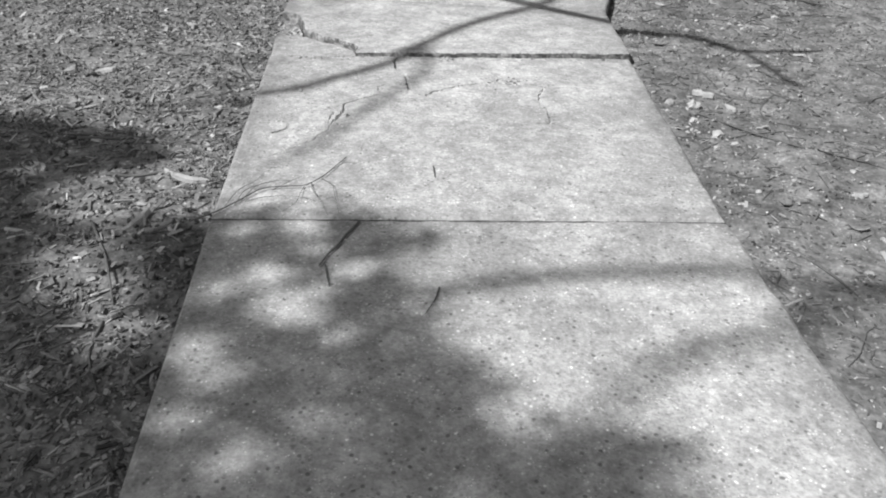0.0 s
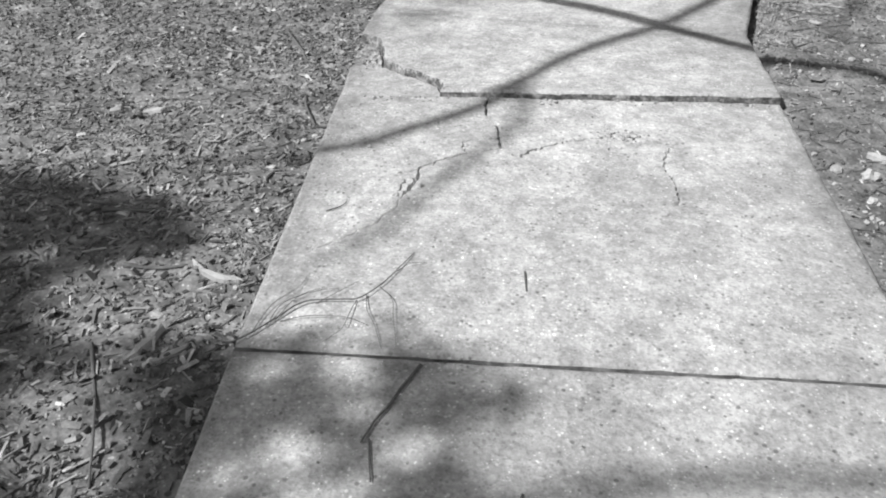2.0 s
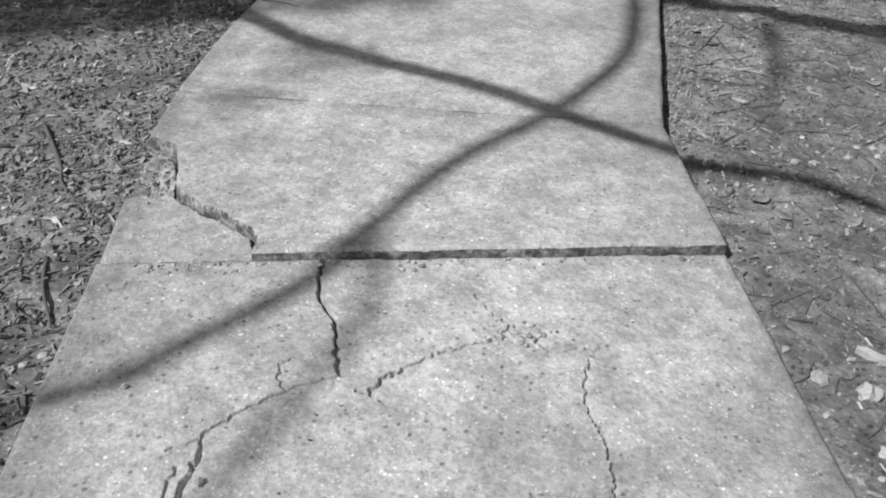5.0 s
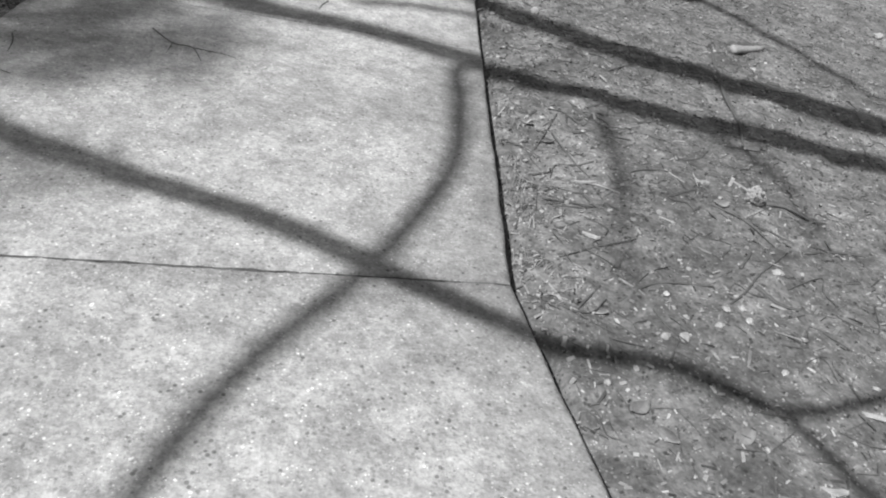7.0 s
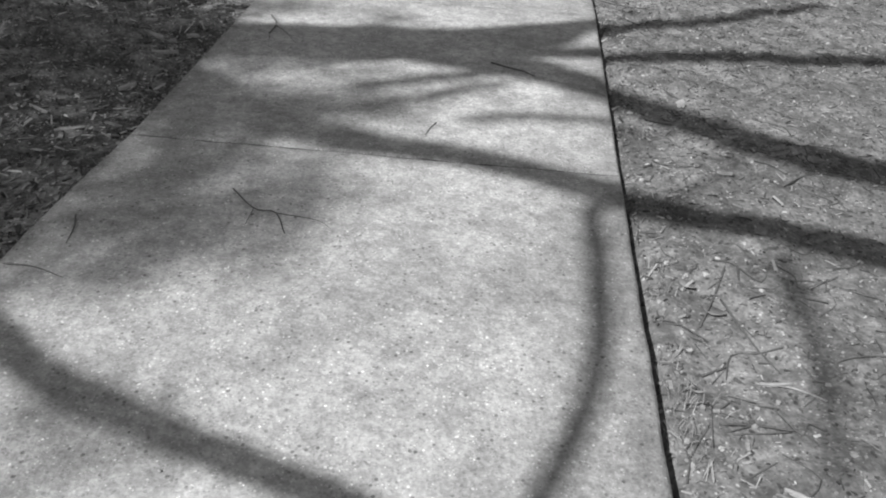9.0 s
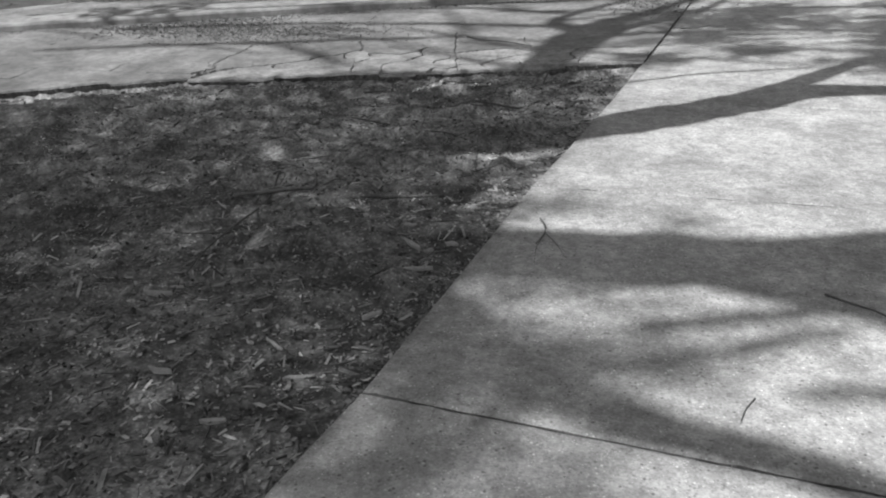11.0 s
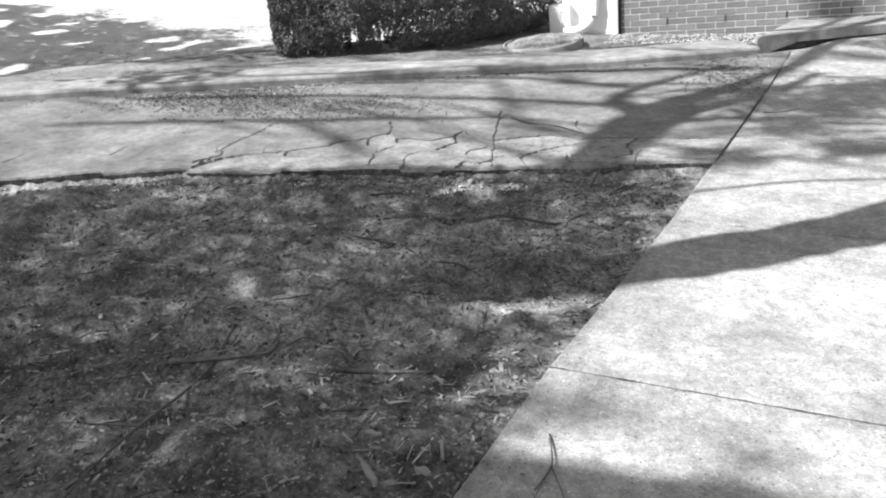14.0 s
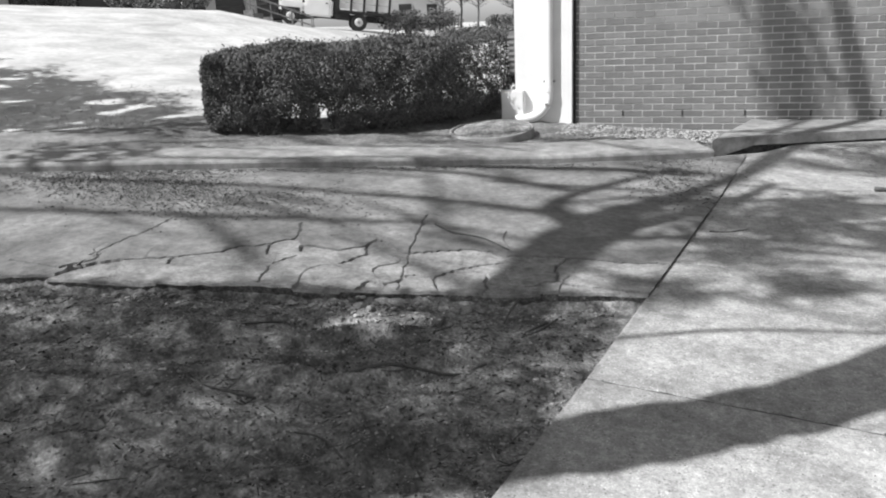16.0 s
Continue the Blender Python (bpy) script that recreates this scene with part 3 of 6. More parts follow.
def build_landing():
    bm = bmesh.new()
    front = [(0.64, 13.82), (0.70, 13.861), (0.76, 13.902), (0.83, 13.95), (0.90, 13.998), (0.99, 14.06), (1.2, 14.14), (1.45, 14.235), (1.7, 14.33), (2.2, 14.52), (3.0, 14.68), (4.6, 15.0), (4.6, WALL_Y - 0.004), (0.98, WALL_Y - 0.004)]
    z1 = 0.335
    tops = [bm.verts.new((x, y, z1 - 0.012 * (x - 0.6) * 0.4)) for x, y in front]
    under = [0.178, 0.165, 0.128, 0.108, 0.085, 0.09, 0.078, 0.084, 0.08, 0.084, 0.082, 0.08, 0.08, 0.175]
    bots = [bm.verts.new((x, y, z1 - t)) for (x, y), t in zip(front, under)]
    bm.faces.new(tops)
    bm.faces.new(bots[::-1])
    for i in range(len(front)):
        j = (i + 1) % len(front)
        bm.faces.new((bots[i], bots[j], tops[j], tops[i]))
    bmesh.ops.bevel(bm, geom=[e for e in bm.edges if all(v in tops for v in e.verts)], offset=0.012, segments=2, affect="EDGES")
    ob = part("landing", bm, CONCRETE_OLD, None)
    tagged(ob, "raised concrete landing slab beside the brick wall", "landing", kind="structure")
    # dark block under the slab, set back from its edge, for the gap's shade
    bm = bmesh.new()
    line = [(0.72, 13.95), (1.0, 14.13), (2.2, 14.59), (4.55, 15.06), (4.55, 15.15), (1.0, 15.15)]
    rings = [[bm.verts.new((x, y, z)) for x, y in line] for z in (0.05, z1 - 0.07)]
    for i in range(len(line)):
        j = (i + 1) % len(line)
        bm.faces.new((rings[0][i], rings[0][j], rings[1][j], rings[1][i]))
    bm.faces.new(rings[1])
    part("packed_dirt", bm, JOINT_DIRT_GAP_SHADE, ob, "dark block standing for shade under the lifted slab")
    # the paving heaves up to the gap
    us, vs = np.linspace(0.72, 4.4, 60), np.linspace(0, 1, 14)
    fy = np.interp(us, [p[0] for p in front[:12]], [p[1] for p in front[:12]])
    verts, faces = [], []
    for v in vs:
        for x, y0 in zip(us, fy):
            y = y0 + 0.03 - 0.75 * (1 - v)
            top = z1 - 0.1 - 0.0048 * (x - 0.6)
            g = grade(x, y) + 0.0045 - 0.012 * (1 - smooth(0.0, 0.12, v))
            verts.append((x, y, g + max(0.0, top - g) * smooth(0.1, 1.0, v) * smooth(0.98, 1.4, x) + 0.002 * noise.noise(Vector((x * 6, y * 6, 0)))))
    w = len(us)
    faces = [(j * w + i, j * w + i + 1, (j + 1) * w + i + 1, (j + 1) * w + i) for j in range(len(vs) - 1) for i in range(w - 1)]
    o = len(verts)
    verts += [(verts[j * w][0], verts[j * w][1], verts[j * w][2] - 0.1) for j in range(len(vs))]
    faces += [(j * w, (j + 1) * w, o + j + 1, o + j) for j in range(len(vs) - 1)]
    soften(part("heaved_paving", (verts, faces), CONCRETE, ob, "pale paving heaved up to the landing"))


build_landing()

# ---- brick building ----
COURSE, MODULE = 0.0677, 0.2032
BASE_Z = 0.225
brick_house = root("brick_building", "grey brick wall with pale mortar and weep holes", "building")
part("mortar_wall", boxed((WALL_X + 0.01, WALL_Y + 0.0025, 0.0), (6.2, WALL_Y + 0.30, 3.2)), MORTAR, brick_house, "pale mortar backing")


def brick_mesh(length):
    bm = boxed((0.0, 0, 0), (length, 0.09, 0.0575), 0.0025)
    me = bpy.data.meshes.new("brick")
    bm.to_mesh(me)
    bm.free()
    me.materials.append(BRICK)
    return me




pillar = root("corner_pillar", "white painted corner panel beside the brick wall", "pillar")
part("panel", boxed((-1.47, WALL_Y - 0.06, 0.2), (WALL_X - 0.018, WALL_Y + 0.3, 3.2), 0.006), WHITE, pillar)
part("plinth_block", boxed((-1.61, WALL_Y - 0.14, 0.2), (-1.36, WALL_Y + 0.02, 0.66), 0.008), WHITE, pillar)
part("seam", boxed((WALL_X - 0.016, WALL_Y - 0.02, 0.2), (WALL_X + 0.008, WALL_Y + 0.2, 3.2)), DARK, pillar, "dark seam beside the brick")
ob = part("side_wall", boxed((-1.45, WALL_Y + 0.302, 0.1), (WALL_X + 0.05, WALL_Y + 9, 3.2)), FACADE, pillar)

vent = root("wall_vent", "small louvred vent on the edge of the pillar", "vent")
part("vent_frame", boxed((-1.565, WALL_Y + 0.05, 0.82), (-1.472, WALL_Y + 0.25, 1.28), 0.004), RAIL, vent)
for k in range(7):
    part("slat", boxed((-1.575, WALL_Y + 0.035, 0.85 + 0.06 * k), (-1.474, WALL_Y + 0.048, 0.878 + 0.06 * k), 0.003), GUTTER, vent)

spout = root("downspout", "white painted downspout curving away at the foot", "downspout")
sx, sy = -1.08, WALL_Y - 0.105
pipe_rows = [(sx, sy, 3.2, 0.045), (sx, sy, 2.0, 0.045), (sx, sy, 1.2, 0.045), (sx, sy, 0.66, 0.045), (sx - 0.02, sy - 0.005, 0.52, 0.047), (sx - 0.09, sy - 0.02, 0.42, 0.05), (sx - 0.2, sy - 0.04, 0.365, 0.052), (sx - 0.36, sy - 0.07, 0.345, 0.054)]
soften(part("pipe", tube(pipe_rows, 12, 6), WHITE, spout))
part("collar", tube([(sx, sy, 0.64, 0.052), (sx, sy, 0.69, 0.052)], 12, 2), WHITE, spout)
part("bracket", boxed((sx - 0.06, sy - 0.01, 0.74), (sx + 0.06, sy + 0.05, 0.76)), GUTTER, spout)

# low round concrete edging under the downspout, filled with soil that banks up behind
def build_bed():
    cx, cy, r = -1.5, 14.27, 0.43
    section = [(1.0, 0.2), (1.0, 0.345), (0.985, 0.358), (0.95, 0.358), (0.935, 0.345), (0.93, 0.28)]
    n, m, verts = 48, len(section), []
    for k in range(n):
        a = 2 * math.pi * k / n
        for q, z in section:
            verts.append((cx + r * q * math.cos(a), cy + r * 1.05 * q * math.sin(a), z + 0.03 * math.sin(a) + 0.004 * noise.noise(Vector((4 * math.cos(a), 4 * math.sin(a), z * 9)))))
    faces = [(k * m + i, ((k + 1) % n) * m + i, ((k + 1) % n) * m + i + 1, k * m + i + 1) for k in range(n) for i in range(m - 1)]
    bed = soften(part("bed_edging", (verts, faces), CONCRETE_OLD, None))
    tagged(bed, "low round concrete edging of a soil bed", "edging")
    verts, faces = [(cx, cy, 0.385)], []
    for j in range(1, 6):
        for k in range(24):
            a, q = 2 * math.pi * k / 24, 0.905 * j / 5
            y = q * math.sin(a)
            verts.append((cx + r * q * math.cos(a), cy + r * 1.05 * y, 0.342 + 0.06 * y + 0.04 * (1 - j / 5) + 0.008 * noise.noise(Vector((9 * q * math.cos(a), 9 * y, 0)))))
    for k in range(24):
        faces.append((0, 1 + k, 1 + (k + 1) % 24))
        for j in range(4):
            faces.append((1 + 24 * j + k, 1 + 24 * (j + 1) + k, 1 + 24 * (j + 1) + (k + 1) % 24, 1 + 24 * j + (k + 1) % 24))
    soften(part("bed_soil", (verts, faces), DRY, bed, "grey dry soil heaped inside the edging"))


build_bed()


# ---- hedge: stems and thousands of small leaves ----
def leaves(centres, radii, count, size, rng, flat=0.5):
    """Small two-triangle leaves scattered through ellipsoids, denser towards the surface."""
    c, r = np.array(centres, float), np.array(radii, float)
    vol = (r[:, 0] * r[:, 1] * r[:, 2]) ** 0.67
    pick = rng.choice(len(c), count, p=vol / vol.sum())
    d = rng.normal(size=(count, 3))
    d /= np.linalg.norm(d, axis=1)[:, None]
    rad = rng.rand(count) ** flat
    p = c[pick] + d * r[pick] * rad[:, None]
    return leaf_quads(p, size, rng, d)


def leaf_quads(p, size, rng, out=None):
    count = len(p)
    n = rng.normal(size=(count, 3)) + (out * 0.7 if out is not None else 0)
    n /= np.linalg.norm(n, axis=1)[:, None]
    a = np.cross(n, rng.normal(size=(count, 3)))
    a /= np.linalg.norm(a, axis=1)[:, None]
    b = np.cross(n, a)
    s = size * (0.6 + 0.8 * rng.rand(count))[:, None]
    v = np.empty((count, 4, 3))
    v[:, 0], v[:, 1], v[:, 2], v[:, 3] = p - a * s, p + b * s * 0.5 + n * s * 0.15, p + a * s, p - b * s * 0.5 + n * s * 0.15
    verts = [tuple(q) for q in v.reshape(-1, 3).tolist()]
    faces = [(4 * i, 4 * i + 1, 4 * i + 2, 4 * i + 3) for i in range(count)]
    return verts, faces


def build_hedge():
    hedge = root("hedge", "dense dark clipped evergreen hedge beside the drive", "hedge", at=(0, 0, 0))
    rng = np.random.RandomState(3)
    axis = [(-4.27, 13.52), (-3.95, 13.6), (-3.4, 13.8), (-2.85, 14.2), (-2.4, 14.75), (-2.1, 15.4), (-2.05, 16.2)]
    line = spline(axis, 24)
    pts, outs = [], []
    for _ in range(215000):
        k = rng.randint(len(line) - 1)
        t = rng.rand()
        cx, cy = line[k] * (1 - t) + line[k + 1] * t
        u = k / (len(line) - 1)
        a = rng.rand() * 2 * math.pi
        rr = 0.78 + 0.22 * rng.rand() + (0.12 * rng.rand() if rng.rand() < 0.12 else 0)
        dx, dz = math.cos(a), math.sin(a)
        # a squared-off cross section with a lumpy skin
        m = max(abs(dx), abs(dz)) ** 0.55
        w, h = 0.52, 0.45
        lump = 1 + 0.17 * noise.noise(Vector((cx * 3.0, cy * 3.0 + dx * 2, dz * 2.5))) + 0.11 * noise.noise(Vector((cx * 10, cy * 10, dz * 6 + dx * 5)))
        ox, oz = dx / m * w * rr * lump, dz / m * h * rr * lump
        d = line[k + 1] - line[k]
        d = d / np.linalg.norm(d)
        end = 1.0 if u > 0.11 else max(0.25, math.sqrt(max(0.0, 1 - (1 - u / 0.11) ** 2.6)))
        z0 = 0.30 + 0.49 + 0.08 * u - 0.06 * (1 - end)
        if dz < -0.42 and noise.noise(Vector((cx * 5, cy * 5, 1.0))) > 0.3:
            continue
        pts.append((cx + d[1] * ox * end, cy - d[0] * ox * end, z0 + oz * end))
        outs.append((d[1] * dx, -d[0] * dx, dz))
    foliage = part("foliage", leaf_quads(np.array(pts), 0.0135, rng, np.array(outs)), HEDGE_LEAF, hedge, "small dark evergreen leaves")
    tagged(foliage, kind="stuff")
    for k in range(14):
        i = int((k + 1.2) / 15.5 * (len(line) - 1))
        x, y = line[i] + rng.normal(size=2) * 0.08
        rows = [(x, y, land(x, y) - 0.03, 0.022), (x + 0.05 * rng.normal(), y + 0.05 * rng.normal(), 0.5, 0.018), (x + 0.12 * rng.normal(), y + 0.12 * rng.normal(), 0.85, 0.01)]
        part("stem", tube(rows, 6, 4, 0.2), TWIG, hedge)


build_hedge()


# ---- trees beside the walk: bare limbs that throw their shade across it ----
def limb(rows, sides=8):
    """Rows of (x, y of the shade on the ground, height, radius) along a limb."""
    out = []
    for x, y, h, r in rows:
        out.append((x - SUN_DIR[0] * COT * h, y - SUN_DIR[1] * COT * h, grade(x, min(y, 15)) + h, r))
    return tube(out, sides, 6, 0.22)


def crown(rng, clumps, count, size):
    """Leaf clumps given as (x, y of the shade, height, radius)."""
    c = [(x - SUN_DIR[0] * COT * h, y - SUN_DIR[1] * COT * h, h) for x, y, h, r in clumps]
    return leaves(c, [(r, r, r * 0.7) for *_, r in clumps], count, size, rng, 0.6)


tree_a = root("tree", "bare spreading tree with rough grey bark", "tree", "trees beside the walk")
soften(part("trunk", tube([(-5.6, 3.5, 0.1, 0.34), (-5.55, 3.55, 0.6, 0.26), (-5.5, 3.55, 2.6, 0.22), (-5.4, 3.64, 6.1, 0.17)], 12, 6, 0.1), BARK, tree_a))
LIMBS_A = [
    [(-1.55, 6.88, 6.0, .17), (-0.6, 7.25, 6.3, .17), (-.04, 7.44, 6.5, .18), (.7, 7.48, 6.6, .2), (1.15, 7.52, 6.7, .15)],
    [(0.6, 7.46, 6.65, .14), (1.3, 7.68, 6.7, .15), (1.62, 7.88, 6.7, .075), (2.43, 8.22, 6.8, .06), (3.04, 8.5, 6.9, .045)],
    [(.9, 7.45, 6.1, .06), (1.55, 7.48, 6.1, .065), (2.06, 7.58, 6.0, .065), (2.93, 7.63, 6.0, .06)],
    [(.6, 7.46, 6.5, .12), (1.2, 7.26, 6.4, .10), (1.5, 7.06, 6.2, .08), (2.02, 6.62, 6.0, .085), (2.5, 6.4, 5.9, .085), (3.1, 6.1, 5.8, .075)],
    [(-1.55, 6.88, 6.0, .10), (-.6, 7.2, 5.9, .09), (-.06, 7.0, 5.8, .08), (.24, 6.71, 5.7, .075), (.55, 6.56, 5.6, .065), (.94, 6.46, 5.4, .055), (1.34, 6.26, 5.0, .058), (2.02, 6.02, 4.8, .068), (2.75, 5.77, 4.6, .065)],
    [(-1.75, 6.95, 5.6, .06), (-1.25, 6.56, 4.6, .05), (-.825, 6.2, 4.0, .046), (-.42, 5.83, 3.6, .042), (-.1, 5.54, 3.4, .038), (.022, 5.45, 3.3, .036), (.35, 5.28, 3.2, .033), (.65, 5.13, 3.1, .031), (1.11, 4.81, 3.0, .028), (1.42, 4.72, 3.0, .025), (1.63, 4.6, 3.0, .02), (1.95, 4.65, 3.0, .012)],
    [(1.6, 4.62, 3.0, .015), (1.66, 4.45, 3.0, .012), (1.72, 4.2, 3.0, .008)],
    [(1.5, 6.2, 5.0, .035), (1.25, 6.2, 4.9, .03), (1.19, 5.93, 4.9, .03), (1.08, 5.48, 4.9, .028), (.81, 5.02, 4.9, .03), (.53, 4.66, 4.9, .03), (.3, 4.22, 4.7, .026), (.08, 3.96, 4.7, .024), (-.09, 3.81, 4.7, .02), (-.5, 3.72, 4.7, .01)],
    [(.38, 4.33, 5.6, .016), (.38, 4.05, 5.9, .016), (.25, 3.75, 6.1, .018), (.16, 3.5, 6.3, .018), (.05, 3.3, 6.4, .012)],
    [(2.9, 7.7, 6.0, .03), (3.07, 7.14, 6.0, .028), (3.15, 6.75, 6.0, .022), (3.25, 6.3, 6.0, .01)],
    [(.3, 6.72, 6.7, .03), (.76, 6.93, 7.2, .03), (1.1, 7.1, 7.3, .025)],
    [(.5, 7.0, 7.4, .04), (.9, 7.15, 7.6, .035), (1.25, 7.3, 7.8, .03)], [(.9, 6.75, 7.2, .03), (1.2, 6.8, 7.4, .03), (1.6, 6.75, 7.6, .02)],
    [(-.05, 7.0, 10.5, .05), (0.0, 6.4, 11.0, .05), (-0.1, 6.0, 11.2, .04)], [(.4, 6.9, 10.8, .04), (.1, 6.35, 11, .05), (-.2, 6.2, 11.2, .04)],
    [(1.7, 6.0, 6.0, .025), (1.62, 5.6, 6.2, .022), (1.5, 5.27, 6.3, .018), (1.41, 4.95, 6.3, .01)],
    [(2.5, 6.4, 5.9, .04), (2.75, 6.2, 5.8, .07), (3.3, 5.95, 5.7, .06)],
    [(1.9, 6.9, 6.4, .02), (1.75, 6.5, 6.5, .02), (1.5, 6.3, 6.5, .015)], [(2.0, 6.1, 6.0, .02), (2.2, 5.6, 6.2, .02), (2.1, 5.2, 6.3, .012)],
]
for rows in LIMBS_A:
    soften(part("limb", limb(rows), BARK, tree_a))

tree_b = root("tree", "leaning forked tree with thick bare limbs", "tree", "trees beside the walk")
soften(part("trunk", tube([(-2.95, 6.35, 0.12, 0.32), (-2.9, 6.4, 0.6, 0.24), (-2.75, 6.6, 2.0, 0.2), (-2.6, 6.85, 3.6, 0.17)], 12, 6, 0.1), BARK, tree_b))
LIMBS_B = [
    [(-.36, 8.74, 3.5, .18), (.17, 8.98, 3.5, .18), (.63, 9.27, 3.6, .175), (1.03, 9.56, 3.7, .165), (1.42, 9.82, 3.8, .13), (1.92, 9.86, 3.9, .09), (2.5, 9.82, 4.0, .06)],
    [(0.85, 9.45, 3.7, .10), (1.3, 9.95, 3.9, .09), (1.7, 10.45, 4.1, .065), (2.14, 10.97, 4.2, .05)],
    [(-.1, 9.7, 4.4, .02), (.32, 9.93, 4.4, .016), (.84, 10.2, 4.4, .016), (1.48, 10.38, 4.4, .012)],
    [(-.45, 8.72, 3.5, .13), (-.62, 9.2, 5.0, .13), (-.45, 9.65, 6.4, .14), (-.22, 10.3, 7.4, .17), (-.13, 10.9, 8.0, .19), (.0, 11.4, 8.4, .22), (.12, 11.8, 8.7, .17), (.4, 12.3, 8.9, .09), (.75, 12.9, 9.2, .08), (1.2, 13.9, 8.8, .08), (1.7, 14.6, 8.5, .08), (2.35, 15.6, 7.8, .08), (3.25, 17.2, 8.2, .07)],
    [(.0, 11.4, 8.4, .10), (-.3, 11.75, 8.8, .09), (-.3, 12.1, 9.0, .06), (.0, 12.67, 9.3, .05), (.39, 13.27, 9.6, .04)],
    [(.9, 13.4, 9.2, .03), (1.5, 15.0, 10.6, .05), (2.2, 16.6, 11.5, .055), (2.9, 18.0, 12.4, .05)],
    [(-.05, 11.2, 6.3, .09), (.4, 11.75, 6.7, .07), (.8, 12.35, 7.0, .06), (1.1, 13.0, 7.2, .04)],
    [(.1, 11.6, 8.0, .05), (-.6, 11.75, 9.2, .04), (-1.4, 11.7, 10.4, .045), (-2.6, 11.5, 11, .045), (-4.0, 11.1, 11.5, .04)],
    [(.2, 12.1, 8.1, .05), (.9, 12.45, 9.3, .05), (1.6, 12.6, 10, .05), (2.5, 12.6, 10.5, .04)],
    [(0, 11.2, 8.0, .05), (.7, 11.5, 9.3, .05), (1.4, 11.6, 10, .05), (2.4, 11.5, 10.8, .04)],
    [(-.2, 12.3, 9.4, .05), (-1.3, 12.5, 10.5, .05), (-2.4, 12.2, 11, .05), (-3.6, 11.8, 11.5, .04)],
    [(-1.0, 11.2, 11.0, .045), (-2.0, 10.9, 11.5, .05), (-3.0, 10.6, 12, .05), (-4.2, 10.2, 12, .04)],
    [(.5, 13.1, 7.2, .06), (-.4, 13.0, 7.6, .06), (-1.6, 12.6, 8.0, .05)],
]
for rows in LIMBS_B:
    soften(part("limb", limb(rows), BARK, tree_b))
rng_b = np.random.RandomState(11)
twigs = []
for k in range(70):
    x, y, h = rng_b.uniform(-5.0, 2.6), rng_b.uniform(10.5, 14.5), rng_b.uniform(9, 13)
    a, s = rng_b.normal() * 0.3, rng_b.uniform(0.8, 2.0)
    twigs.append(limb([(x, y, h, .02), (x + s * math.cos(a) * .5, y + s * math.sin(a) * .5 + .05, h + .1, .035), (x + s * math.cos(a), y + s * math.sin(a), h + .2, .02)], 5))
tagged(part("twigs", joined(twigs), BARK, tree_b), kind="stuff")
CL_B = [(rng_b.uniform(.4, 3.2), rng_b.uniform(10.0, 14.2), rng_b.uniform(7, 9), rng_b.uniform(.3, .6)) for _ in range(16)] + [(0.6, 10.6, 8, .3), (1.2, 10.9, 8, .3), (0.9, 11.3, 8, .3), (1.6, 15.4, 9, .3), (2.0, 15.8, 9, .4), (2.6, 16.6, 9, .5), (3.4, 17.0, 9, .5)]
tagged(part("crown", crown(rng_b, CL_B, 8600, 0.05), LEAF, tree_b), kind="stuff")

def inside(poly, x, y):
    hit = False
    for (x0, y0), (x1, y1) in zip(poly, poly[1:] + poly[:1]):
        if (y0 > y) != (y1 > y) and x < x0 + (x1 - x0) * (y - y0) / (y1 - y0):
            hit = not hit
    return hit


def canopy(rng, areas, gaps, count, size, low, high, soft=0.05):
    """Leaves filling a crown whose shade covers the given areas, open in the gaps (x, y, radius)."""
    pts = []
    lo = [min(p[k] for a in areas for p in a) - 0.5 for k in (0, 1)]
    hi = [max(p[k] for a in areas for p in a) for k in (0, 1)]
    while len(pts) < count:
        x, y = rng.uniform(lo[0], hi[0]), rng.uniform(lo[1], hi[1])
        # the outer side of the crown is ragged and thins out
        wild = smooth(-2.6, -4.5, x)
        wx, wy = (wild * 0.9 * noise.noise(Vector((x * 0.9, y * 0.9, k))) for k in (1.0, 31.0))
        if wild * noise.noise(Vector((x * 1.6, y * 1.6, 12.0))) > 0.28:
            continue
        if not any(inside(a, x + wx + soft * rng.normal(), y + wy + soft * rng.normal()) for a in areas):
            continue
        if any(math.hypot(x - gx, (y - gy) * 1.15) < r * (0.75 + 0.5 * rng.rand()) for gx, gy, r in gaps):
            continue
        h = rng.uniform(low, high)
        pts.append((x - SUN_DIR[0] * COT * h, y - SUN_DIR[1] * COT * h, h + grade(x, y)))
    return leaf_quads(np.array(pts), size, rng)


